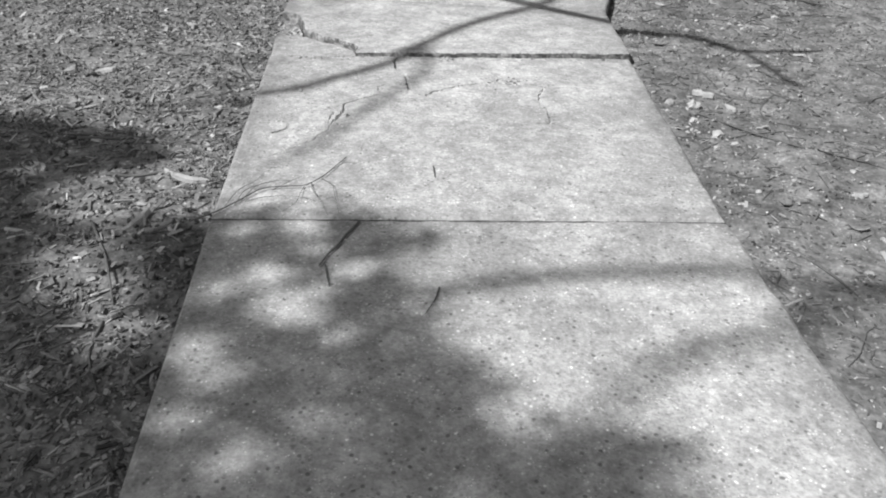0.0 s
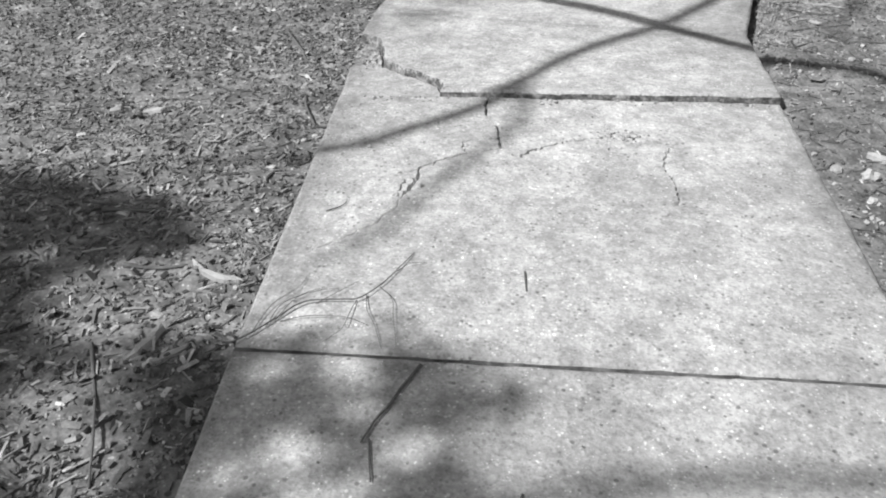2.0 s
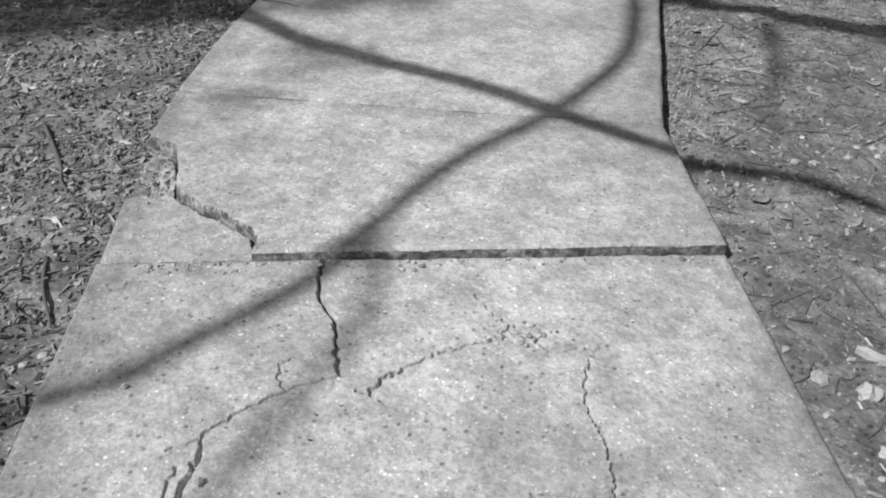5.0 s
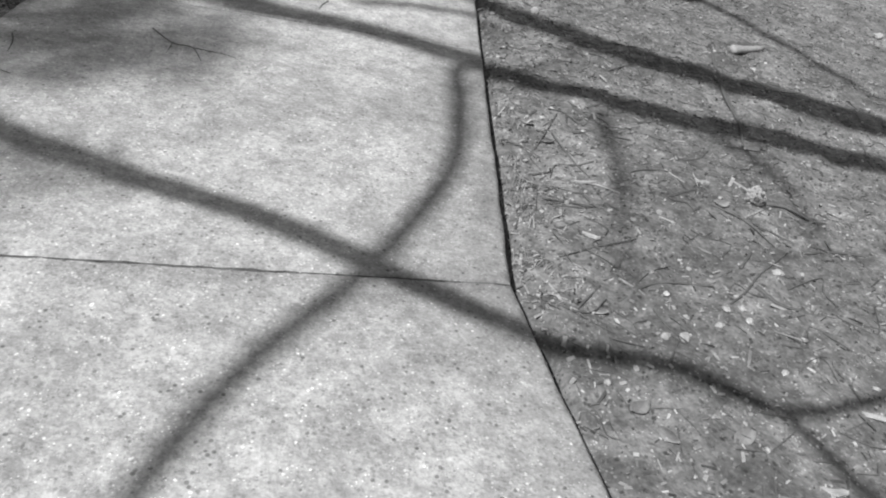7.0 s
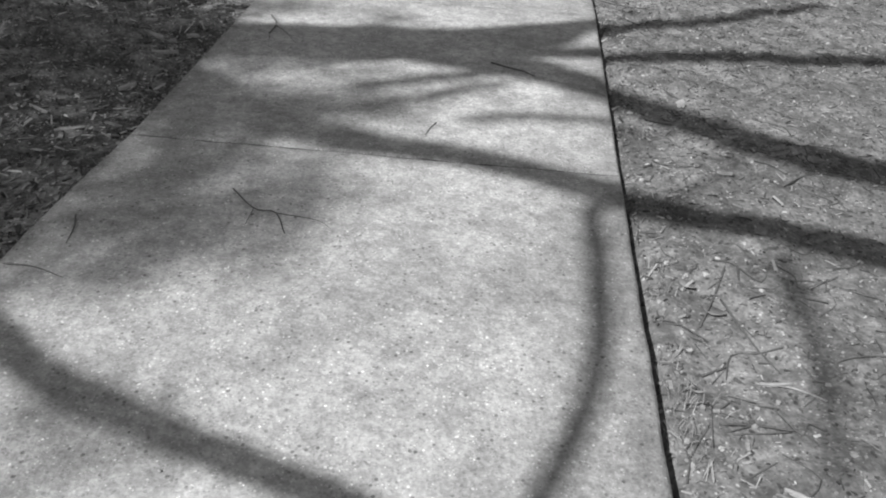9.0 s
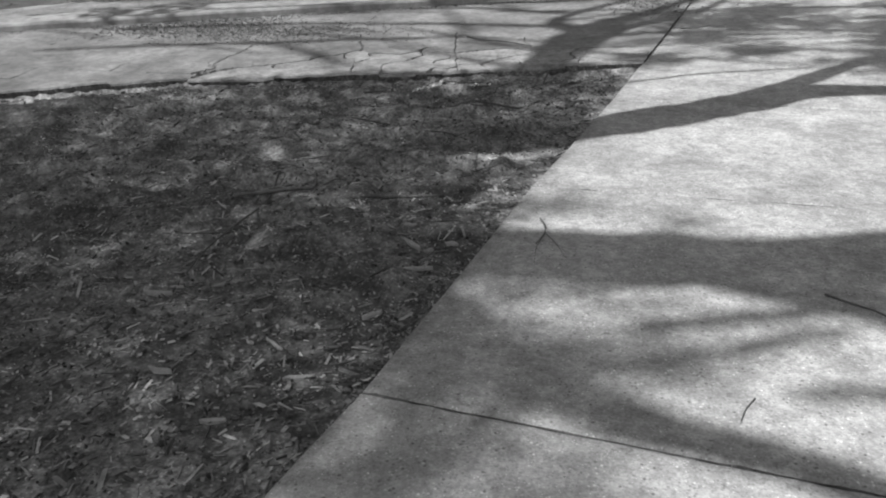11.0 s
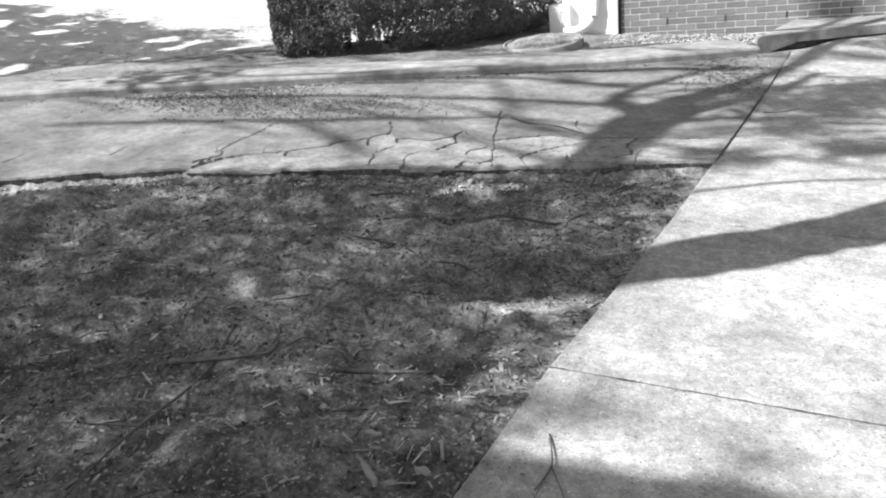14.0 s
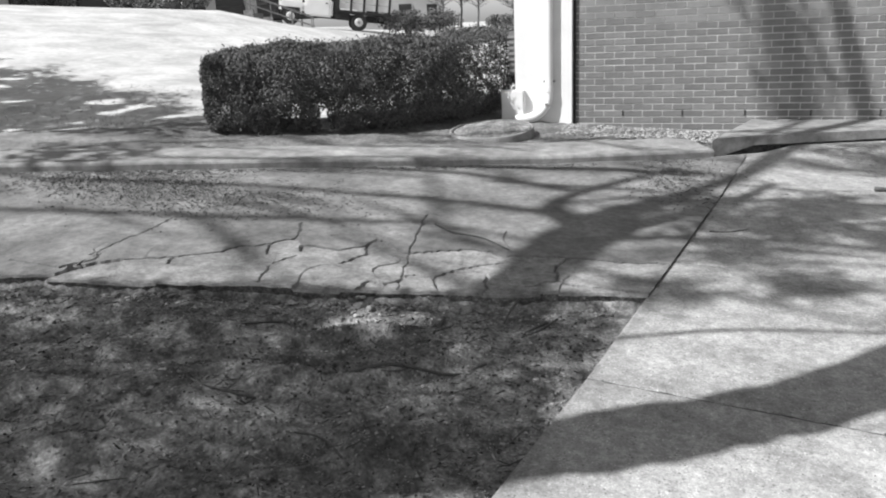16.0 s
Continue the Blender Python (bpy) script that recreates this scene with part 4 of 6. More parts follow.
tree_c = root("tree", "leafy evergreen tree shading the start of the walk", "tree", "trees beside the walk")
soften(part("trunk", tube([(-3.0, 0.1, 0.1, 0.24), (-2.95, 0.12, 1.0, 0.17), (-2.9, 0.15, 2.6, 0.14), (-2.8, 0.1, 3.9, 0.07)], 12, 6, 0.1), BARK, tree_c))
SHADE_C = [[(-0.05, 3.02), (0.168, 3.05), (0.354, 3.08), (0.375, 3.0), (0.45, 3.03), (0.516, 3.01), (0.47, 2.955), (0.377, 2.93), (0.375, 2.86), (0.49, 2.81), (0.508, 2.73), (0.484, 2.64), (0.507, 2.57), (0.626, 2.57), (0.662, 2.5), (0.611, 2.42), (0.676, 2.35), (0.743, 2.44), (0.815, 2.41), (0.9, 2.38), (0.965, 2.44), (0.987, 2.4), (0.92, 2.34), (1.0, 2.2), (0.9, 1.4), (0.2, 1.2), (-0.6, 1.6), (-0.75, 2.5), (-0.42, 2.82), (-0.2, 2.6), (-0.05, 2.5), (0.03, 2.66), (-0.18, 2.89), (-0.22, 3.0)],
           [(-1.7, 3.6), (-0.75, 3.55), (-0.45, 3.5), (-0.3, 3.4), (-0.32, 3.3), (-0.5, 3.22), (-0.54, 3.03), (-0.3, 2.95), (-0.45, 2.82), (-1.4, 2.5)]]
GAPS_C = [(0.069, 2.978, 0.040), (0.207, 3.007, 0.056), (0.247, 2.676, 0.076), (0.182, 2.796, 0.056), (0.102, 2.557, 0.048), (0.157, 2.486, 0.048), (0.241, 2.295, 0.040), (0.087, 2.754, 0.044), (0.359, 2.609, 0.040), (0.351, 2.395, 0.036), (0.132, 2.374, 0.036), (0.33, 2.833, 0.048), (0.253, 2.914, 0.040), (0.215, 2.73, 0.048), (0.29, 2.76, 0.036), (-0.62, 3.25, 0.048), (-0.9, 3.1, 0.048)]
tagged(part("crown", canopy(np.random.RandomState(5), SHADE_C, GAPS_C, 18500, 0.03, 4.2, 6.4, 0.035), LEAF, tree_c), kind="stuff")
for rows in ([(0.45, 2.75, 5.6, .02), (0.7, 2.84, 5.8, .022), (0.95, 2.9, 5.9, .022), (1.25, 2.93, 6.0, .02), (1.8, 2.9, 6.0, .015)], [(1.5, 2.98, 8.0, .02), (1.2, 2.72, 8.2, .024), (0.95, 2.6, 8.2, .024), (0.8, 2.3, 8.3, .02), (0.75, 2.0, 8.3, .015)], [(-0.1, 2.7, 4.4, .02), (0.3, 2.6, 4.5, .02), (0.6, 2.4, 4.6, .012)]):
    soften(part("limb", limb(rows), BARK, tree_c))

tree_d = root("tree", "broad tree shading the foot of the lawn", "tree", "trees beside the walk")
soften(part("trunk", tube([(-11.3, 9.2, 0.3, 0.4), (-11.2, 9.2, 1.2, 0.3), (-11, 9.3, 3.5, 0.25), (-10.6, 9.6, 6.4, 0.1)], 12, 6, 0.1), BARK, tree_d))
rng_d = np.random.RandomState(8)
SHADE_D = [[(-13.5, 18.6), (-11.1, 17.4), (-9.4, 16.6), (-8.3, 16.2), (-7.26, 15.75), (-6.3, 15.3), (-5.4, 14.9), (-4.5, 14.0), (-4.3, 13.6), (-4.8, 13.1), (-5.33, 12.75), (-7.2, 12.4), (-9.5, 12.0), (-13.0, 14.0)], [(-4.6, 11.9), (-3.8, 12.2), (-3.7, 11.8), (-4.8, 11.5)]]
tagged(part("crown", canopy(rng_d, SHADE_D, [], 22000, 0.08, 4.6, 7.0, 0.22), LEAF, tree_d), kind="stuff")

rng_a = np.random.RandomState(19)
CL_A = [(rng_a.uniform(-.15, .55), rng_a.uniform(5.9, 7.4), rng_a.uniform(12, 15), rng_a.uniform(.2, .35)) for _ in range(12)] + [(.5, 7.1, 10, .2), (.9, 7.0, 10, .2), (.2, 7.9, 10, .2), (.6, 7.75, 10, .15), (0.1, 5.3, 10, .2), (-.1, 4.9, 10, .2), (.0, 6.9, 10, .25), (.15, 6.6, 10, .25), (-.1, 6.4, 10, .25), (.2, 7.2, 10, .2), (-.15, 5.8, 9, .14), (-.1, 6.1, 9, .16), (.0, 5.95, 9, .14), (-.18, 6.35, 9, .15), (.1, 6.3, 9, .15)]
tagged(part("crown", crown(rng_a, CL_A, 1350, 0.05), LEAF, tree_a), kind="stuff")

tree_e = root("tree", "small-leaved tree shading the mulch bed", "tree", "trees beside the walk")
soften(part("trunk", tube([(-6.3, 4.6, 0.3, 0.3), (-6.2, 4.6, 1.2, 0.24), (-6.0, 4.7, 3.5, 0.2), (-5.6, 4.9, 6.6, 0.08)], 12, 6, 0.1), BARK, tree_e))
rng_e = np.random.RandomState(9)
SHADE_E = [[(-6.0, 4.9), (-1.2, 5.35), (-0.5, 5.6), (-0.28, 5.9), (-0.2, 6.5), (-0.06, 7.3), (-0.02, 7.6), (0.0, 8.3), (0.1, 8.75), (0.2, 9.4), (0.3, 10.38), (-0.1, 10.29), (-1.0, 10.03), (-2.0, 9.72), (-2.5, 9.58), (-4.0, 8.97), (-6.0, 8.5)]]
GAPS_E = [(-0.62, 9.85, 0.15), (-0.82, 9.82, 0.12), (-0.08, 8.55, 0.10), (0.03, 8.66, 0.08), (-0.2, 8.48, 0.09), (-0.37, 8.42, 0.07), (-0.12, 8.18, 0.08), (-0.1, 8.02, 0.08), (-1.02, 7.99, 0.06), (-1.72, 8.16, 0.06), (-1.56, 8.23, 0.05), (0.09, 9.1, 0.05), (0.12, 9.64, 0.06), (-0.45, 7.2, 0.04), (-0.25, 6.75, 0.05), (-0.2, 7.9, 0.07), (-0.72, 9.7, 0.10), (-0.9, 9.7, 0.08)]
tagged(part("crown", canopy(rng_e, SHADE_E, GAPS_E, 33000, 0.049, 5.0, 8.5, 0.05), LEAF, tree_e), kind="stuff")


# ---- litter on the soil: wood chips, crumbs and bark as loose stuff ----
LEFT_X = [j[0][0] for j in JOINTS]
LEFT_Y = [j[0][1] for j in JOINTS]
RIGHT_X = [j[1][0] for j in JOINTS]
RIGHT_Y = [j[1][1] for j in JOINTS]


def soil_z(x, y):
    return land(x, y) + relief(x, y)


def chips(name, where, rng, lengths, widths, mat, label, tilt=0.25, thick=(0.0015, 0.004)):
    """Flat splinters with pointed ends lying on the soil."""
    verts, faces = [], []
    for x, y in where:
        z = soil_z(x, y)
        l, w, t = rng.uniform(*lengths) * (0.35 + 1.1 * rng.rand() ** 2.5), rng.uniform(*widths) * (0.4 + 0.9 * rng.rand() ** 1.5), rng.uniform(*thick)
        m = Matrix.Translation((x, y, z + t * rng.uniform(-0.2, 0.9) + 0.12 * l * abs(rng.normal()) * tilt)) @ Euler((rng.normal() * tilt, rng.normal() * tilt, rng.rand() * 6.28)).to_matrix().to_4x4()
        k1, k2 = rng.uniform(0.2, 0.9), rng.uniform(0.2, 0.9)
        o = len(verts)
        for dx, dy, dz in ((-.5, -.5 * k1, -.5), (.5, -.5 * k2, -.5), (.5, .5 * k2, -.5), (-.5, .5 * k1, -.5), (-.42, -.4, .5), (.42, -.5, .5), (.42, .4, .5), (-.42, .5, .5)):
            verts.append(tuple(m @ Vector((dx * l, dy * w, dz * t))))
        faces += [(o + 4, o + 5, o + 6, o + 7), (o, o + 1, o + 5, o + 4), (o + 1, o + 2, o + 6, o + 5), (o + 2, o + 3, o + 7, o + 6), (o + 3, o, o + 4, o + 7)]
    ob = part(name, (verts, faces), mat, None)
    return tagged(ob, label, "mulch", kind="stuff")


def spots(rng, n, side, reach, y0, y1, power=1.6, density=None):
    """Random places on the left (-1) or right (1) of the walk, thicker towards it."""
    out = []
    while len(out) < n:
        y = rng.uniform(y0, y1)
        d = reach * rng.rand() ** power
        x = (np.interp(y, LEFT_Y, LEFT_X) - 0.012 - d) if side < 0 else (np.interp(y, RIGHT_Y, RIGHT_X) + 0.02 + d)
        if side < 0 and y > drive_front(x) - 0.03:
            continue
        if density and rng.rand() > density(x, y):
            continue
        out.append((x, y))
    return out


rc = np.random.RandomState(21)
thin = lambda x, y: (1.0 - 0.93 * smooth(4.7, 6.5, y)) * (0.25 + 0.75 * smooth(-0.25, 0.3, noise.noise(Vector((x * 3.2, y * 3.2, 0))) + 0.5 * noise.noise(Vector((x * 9, y * 9, 4)))))
chips("mulch_chips", spots(rc, 8800, -1, 2.6, 1.6, 10.2, 1.3, thin), rc, (0.018, 0.054), (0.004, 0.011), CHIP, "pale splintered wood chips strewn over the soil")
chips("mulch_crumbs", spots(rc, 27000, -1, 2.6, 1.6, 10.2, 1.25, thin), rc, (0.005, 0.02), (0.003, 0.008), CHIP, "small crumbs of wood mulch over the soil", 0.4)
chips("soil_clods", spots(rc, 23000, -1, 3.0, 1.6, 10.2, 1.1, lambda x, y: (1 - 0.55 * smooth(6.2, 8.0, y))), rc, (0.006, 0.022), (0.005, 0.016), CHIP_DARK, "small dark clods and crumbs of soil", 0.6, (0.003, 0.009))
chips("bare_clods", spots(rc, 16000, 1, 2.8, 2.2, 11.0, 1.1), rc, (0.005, 0.018), (0.004, 0.012), CLOD, "small clods on the bare soil", 0.6, (0.002, 0.006))
chips("bark_scraps", spots(rc, 5200, -1, 2.8, 1.6, 10.3, 1.2, lambda x, y: 1 - 0.85 * smooth(6.2, 7.6, y)), rc, (0.02, 0.07), (0.005, 0.014), CHIP_DARK, "dark damp bark scraps lying in the mulch", 0.3)
chips("soil_chips", spots(rc, 1500, 1, 2.6, 2.2, 11.0, 1.1), rc, (0.012, 0.045), (0.004, 0.011), SHARD, "sparse pale chips over the bare soil", 0.35, (0.003, 0.007))
chips("soil_scraps", spots(rc, 6000, 1, 2.8, 2.2, 11.0, 1.2), rc, (0.004, 0.016), (0.0025, 0.007), CHIP, "fine pale crumbs over the bare soil", 0.4)
chips("edge_chips", [(np.interp(y, RIGHT_Y, RIGHT_X) + 0.03 + 0.16 * rc.rand() ** 1.5, y) for y in np.concatenate([rc.normal(5.05, 0.16, 90), rc.uniform(2.8, 8.5, 130)])], rc, (0.015, 0.045), (0.004, 0.010), SHARD, "pale wood chips along the walk edge", 0.3)
chips("fine_twigs", spots(rc, 900, 1, 1.9, 3.0, 9.0, 1.1), rc, (0.05, 0.13), (0.002, 0.0035), TWIG, "fine dark twigs strewn over the bare soil", 0.12, (0.002, 0.003))
chips("soil_white", spots(rc, 4200, 1, 2.2, 2.4, 11.0, 1.2), rc, (0.004, 0.022), (0.003, 0.009), PALE_CHIP, "small bleached wood flecks over the bare soil", 0.3, (0.002, 0.004))
chips("soil_bark", spots(rc, 5200, 1, 2.6, 2.2, 11.0, 1.1), rc, (0.015, 0.06), (0.003, 0.009), CHIP_DARK, "dark twig and bark scraps over bare soil", 0.25)
chips("pale_litter", spots(rc, 1600, -1, 3.0, 7.0, 10.0, 1.0), rc, (0.012, 0.06), (0.004, 0.013), CHIP, "pale chips scattered over the dark soil", 0.3)
chips("dark_twigs", spots(rc, 350, -1, 2.6, 6.0, 10.0, 1.0), rc, (0.05, 0.14), (0.003, 0.006), TWIG, "fine dark twigs strewn over the soil", 0.12, (0.003, 0.005))
chips("wide_litter", [(rc.uniform(-6, -2), rc.uniform(5, 9.2)) for _ in range(2200)] + [(rc.uniform(-2.5, 0.0), rc.uniform(8.3, 10.0)) for _ in range(900)], rc, (0.012, 0.045), (0.004, 0.01), CHIP_DARK, "thin wood litter over the dark soil")


def pebbles(name, where, rng, sizes, label, z_of, mat=PEBBLE):
    verts, faces = [], []
    ico = [(0, 0, 1), (0.89, 0, 0.45), (0.28, 0.85, 0.45), (-0.72, 0.53, 0.45), (-0.72, -0.53, 0.45), (0.28, -0.85, 0.45), (0.72, 0.53, -0.45), (-0.28, 0.85, -0.45), (-0.89, 0, -0.45), (-0.28, -0.85, -0.45), (0.72, -0.53, -0.45)]
    tri = [(0, 1, 2), (0, 2, 3), (0, 3, 4), (0, 4, 5), (0, 5, 1), (1, 6, 2), (2, 7, 3), (3, 8, 4), (4, 9, 5), (5, 10, 1), (6, 7, 2), (7, 8, 3), (8, 9, 4), (9, 10, 5), (10, 6, 1)]
    for x, y in where:
        s = rng.uniform(*sizes)
        sc = np.array((s * rng.uniform(.7, 1.3), s * rng.uniform(.7, 1.3), s * rng.uniform(.45, .8)))
        a = rng.rand() * 6.28
        z, o = z_of(x, y), len(verts)
        for p in ico:
            q = np.array(p) * sc * (1 + 0.2 * rng.normal())
            verts.append((x + q[0] * math.cos(a) - q[1] * math.sin(a), y + q[0] * math.sin(a) + q[1] * math.cos(a), z + q[2] + sc[2] * 0.3))
        faces += [tuple(i + o for i in t) for t in tri]
    return tagged(part(name, (verts, faces), mat, None), label, "gravel", kind="stuff")


rp = np.random.RandomState(31)


def drive_z(x, y):
    return grade(x, y) + 0.014


_soil_z = soil_z
soil_z = drive_z
chips("drive_litter", [(-3.4 + 0.75 * rp.normal(), 11.25 + 0.28 * rp.normal()) for _ in range(9000)], rp, (0.008, 0.03), (0.006, 0.014), CHIP_DARK, "dark leaf litter gathered on the drive")
chips("kerb_litter", [(x, kerb_line(x) - 0.04 - 0.14 * rp.rand() ** 2) for x in rp.uniform(-5, 0.55, 1300)] + [(0.42 + 0.2 * rp.normal(), 12.9 + 0.4 * rp.normal()) for _ in range(900)], rp, (0.012, 0.045), (0.006, 0.014), CHIP_DARK, "dirt and leaf crumbs along the kerb")
soil_z = _soil_z
front = [(x, drive_front(x) - 0.04 - 0.25 * rp.rand() ** 2) for x in rp.uniform(-3.6, 0.3, 300)]
chips("mulch_splinters", spots(rc, 1100, -1, 2.0, 2.0, 5.6, 1.1), rc, (0.022, 0.07), (0.005, 0.013), PALE_CHIP, "pale bleached splinters lying over the mulch", 0.3)
chips("walkside_chips", spots(rc, 2300, -1, 1.7, 5.4, 8.3, 1.2), rc, (0.018, 0.065), (0.005, 0.014), PALE_CHIP, "pale wood chips scattered over dark damp soil", 0.25)
chips("soil_flecks", spots(rc, 8500, -1, 3.2, 6.5, 10.1, 1.0), rc, (0.004, 0.016), (0.003, 0.009), PALE_CHIP, "small pale flecks of bark and grit over the soil", 0.4)
pebbles("edge_rubble", front, rp, (0.004, 0.016), "broken concrete crumbs along the drive edge", soil_z)
pebbles("broken_rubble", [(-0.47 + 0.09 * rp.normal(), 10.13 + 0.04 * rp.normal()) for _ in range(46)] + [(-0.92 + 0.05 * rp.normal(), 10.0 + 0.05 * rp.normal()) for _ in range(18)] + [(x, drive_front(x) - 0.03 - 0.06 * rp.rand()) for x in rp.uniform(-2.7, 0.3, 60)], rp, (0.008, 0.026), "lumps of broken concrete fallen from the drive edge", soil_z, PALE_EDGE)
pebbles("pale_grit", [(x, drive_front(x) - 1.6 * rp.rand() ** 1.7 - 0.05) for x in rp.uniform(-3.2, 0.25, 950)], rp, (0.003, 0.010), "pale grit and small stones scattered over the dark soil", soil_z, PALE_CHIP)
pebbles("heap_gravel", [(-0.98 + 0.14 * rp.normal(), 9.86 + 0.05 * rp.normal()) for _ in range(34)], rp, (0.006, 0.015), "pale loose gravel by the drive edge", soil_z, STONE)
pebbles("wall_gravel", [(rp.uniform(-0.9, 0.95), rp.uniform(14.55, 15.16)) for _ in range(1500)], rp, (0.008, 0.019), "loose pale gravel along the brick wall", lambda x, y: land(x, y) + 0.006, PALE_CHIP)
pebbles("soil_pebbles", spots(rp, 800, 1, 2.2, 2.4, 10.8, 1.3) + spots(rp, 700, -1, 1.8, 3, 10, 1.4), rp, (0.003, 0.010), "small pale pebbles scattered on the soil", soil_z)
pebbles("step_rubble", [(-0.1 + 1.22 * u, 4.19 + 0.155 * u - 0.02 - 0.03 * rp.rand() ** 2) for u in rp.rand(110)] + [(0.67 + 0.05 * rp.normal(), 4.03 + 0.025 * rp.normal()) for _ in range(40)] + [(-0.2 + 0.03 * rp.normal(), 4.52 + 0.05 * rp.normal()) for _ in range(45)], rp, (0.0015, 0.006), "crumbs of broken concrete by the heaved slab", lambda x, y: grade(x, y) + (0.0 if x > -0.1 else -0.01))
pebbles("walk_grit", [(np.interp(y, LEFT_Y, LEFT_X) + 0.03 + u * 1.1, y) for u, y in zip(rp.rand(350), rp.uniform(2, 12, 350))], rp, (0.0012, 0.003), "fine grit lying on the concrete walk", lambda x, y: grade(x, y) + 0.003)


# tufts of dry grass along the right edge of the walk
def tuft(x, y, n, h, rng):
    verts, faces = [], []
    for _ in range(n):
        a, l = rng.rand() * 6.28, h * rng.uniform(.5, 1.1)
        bx, by = x + 0.02 * rng.normal(), y + 0.03 * rng.normal()
        z = soil_z(bx, by) - 0.004
        dx, dy = math.cos(a), math.sin(a)
        o = len(verts)
        w = 0.0012
        for t, bend in ((0, 0), (.5, .3), (1, .9)):
            cx, cy, cz = bx + dx * bend * l * .7, by + dy * bend * l * .7, z + l * t * (1 - .35 * t)
            verts += [(cx - dy * w * (1.1 - t), cy + dx * w * (1.1 - t), cz), (cx + dy * w * (1.1 - t), cy - dx * w * (1.1 - t), cz)]
        faces += [(o, o + 1, o + 3, o + 2), (o + 2, o + 3, o + 5, o + 4)]
    return verts, faces


rt = np.random.RandomState(41)
blades = [tuft(np.interp(y, RIGHT_Y, RIGHT_X) + 0.03 + 0.05 * abs(rt.normal()), y, 14, 0.05, rt) for y in list(rt.uniform(5.0, 6.4, 14)) + [5.35, 5.38, 5.42, 6.9, 7.3, 5.1, 8.6] + list(rt.uniform(6.5, 10, 10))]
tagged(part("edge_grass", joined(blades), GRASS, None), "dry grass tufts along the edge of the walk", "grass", kind="stuff")
lawn_blades = []
for _ in range(1500):
    x, y = rt.uniform(-8.5, -3.9), rt.uniform(11.0, 17)
    if y > kerb_line(x) + 0.7:
        lawn_blades.append(tuft(x, y, 8, 0.06, rt))
tagged(part("lawn_grass", joined(lawn_blades), GRASS, None), "short dry grass at the foot of the lawn", "grass", kind="stuff")


# fine fallen twigs, too many to count
fine = []
for side, n in ((1, 400), (-1, 170)):
    for x, y in spots(rt, n, side, 2.2, 2.2, 10.2, 1.2):
        a, l, r = rt.rand() * 6.28, rt.uniform(.05, .2), rt.uniform(.0011, .0026)
        pts = [(x + l * t * math.cos(a + .5 * rt.normal() * t), y + l * t * math.sin(a + .5 * rt.normal() * t)) for t in (0, .35, .7, 1)]
        fine.append(tube([(u, v, soil_z(u, v) + r + 0.004 * rt.rand(), r * (1 - .4 * i / 3)) for i, (u, v) in enumerate(pts)], 5, 3, .2))
tagged(part("fallen_twigs", joined(fine), TWIG, None), "fine dead twigs fallen over the soil", "twigs", kind="stuff")


# ---- single sticks, twigs, shards, stones ----
def walk_z(x, y):
    return grade(x, y) + 0.002


def stick(name, rows, radius, z_of, label, category="stick", forks=(), mat=TWIG, lift=0.0):
    """A stick through ground points; forks are further lists of points."""
    pts = lambda r, q, tip: [(x, y, z_of(x, y) + q * 0.8 + lift * math.sin(3.14 * i / max(1, len(r) - 1)), q * (1 - (1 - tip) * i / (len(r) - 1))) for i, (x, y) in enumerate(r)]
    pieces = [tube(pts(rows, radius, 0.55), 6, 5, 0.3)] + [tube(pts(f, radius * 0.55, 0.4), 5, 5, 0.3) for f in forks]
    ob = new(name)
    tagged(ob, label, category)
    ob.location = (*rows[0], z_of(*rows[0]))
    inv = Matrix.Translation(ob.location).inverted()
    bits = []
    for k, vf in enumerate(pieces):
        v = [tuple(inv @ Vector(p)) for p in vf[0]]
        bits.append(soften(part("stem" if k == 0 else "fork", (v, vf[1]), mat, ob)))
    return ob


stick("stick", [(0.33, 3.03), (0.31, 2.97), (0.30, 2.93), (0.285, 2.89), (0.275, 2.84)], 0.0038, walk_z, "short dark stick lying on the concrete walk")
stick("twig", [(0.285, 2.85), (0.30, 2.80), (0.31, 2.77)], 0.002, walk_z, "thin short twig lying on the concrete walk", "twig")
stick("twig", [(0.535, 2.79), (0.53, 2.75), (0.515, 2.70)], 0.0022, walk_z, "thin bent twig lying on the concrete walk", "twig")
stick("branching_twig", [(-0.06, 2.99), (-0.01, 3.04), (0.03, 3.10), (0.07, 3.16), (0.14, 3.18), (0.17, 3.19), (0.20, 3.24), (0.22, 3.30), (0.24, 3.37)], 0.0019, walk_z, "fine branching dead twig lying across the walk edge", "twig",
      [[(0.22, 3.30), (0.245, 3.325), (0.275, 3.34)], [(0.20, 3.24), (0.235, 3.20), (0.25, 3.15), (0.275, 3.07)], [(0.18, 3.21), (0.195, 3.16), (0.22, 3.12), (0.25, 3.06)], [(0.165, 3.19), (0.165, 3.14), (0.165, 3.10), (0.14, 3.06)],
       [(0.03, 3.10), (0.05, 3.17), (0.09, 3.22)], [(0.02, 3.08), (0.03, 3.15), (0.085, 3.20), (0.12, 3.22)], [(0.04, 3.10), (0.09, 3.12), (0.16, 3.13), (0.21, 3.12)], [(0.0, 3.06), (0.01, 3.14), (0.04, 3.2), (0.045, 3.26)], [(0.09, 3.165), (0.13, 3.21), (0.15, 3.25)]], lift=0.006)
stick("twig", [(0.48, 3.345), (0.485, 3.31), (0.49, 3.28)], 0.002, walk_z, "tiny straight twig lying on the concrete walk", "twig")
stick("twig", [(0.0, 3.5), (0.03, 3.53), (0.035, 3.56)], 0.0016, walk_z, "tiny curved twig lying on the concrete walk", "twig")
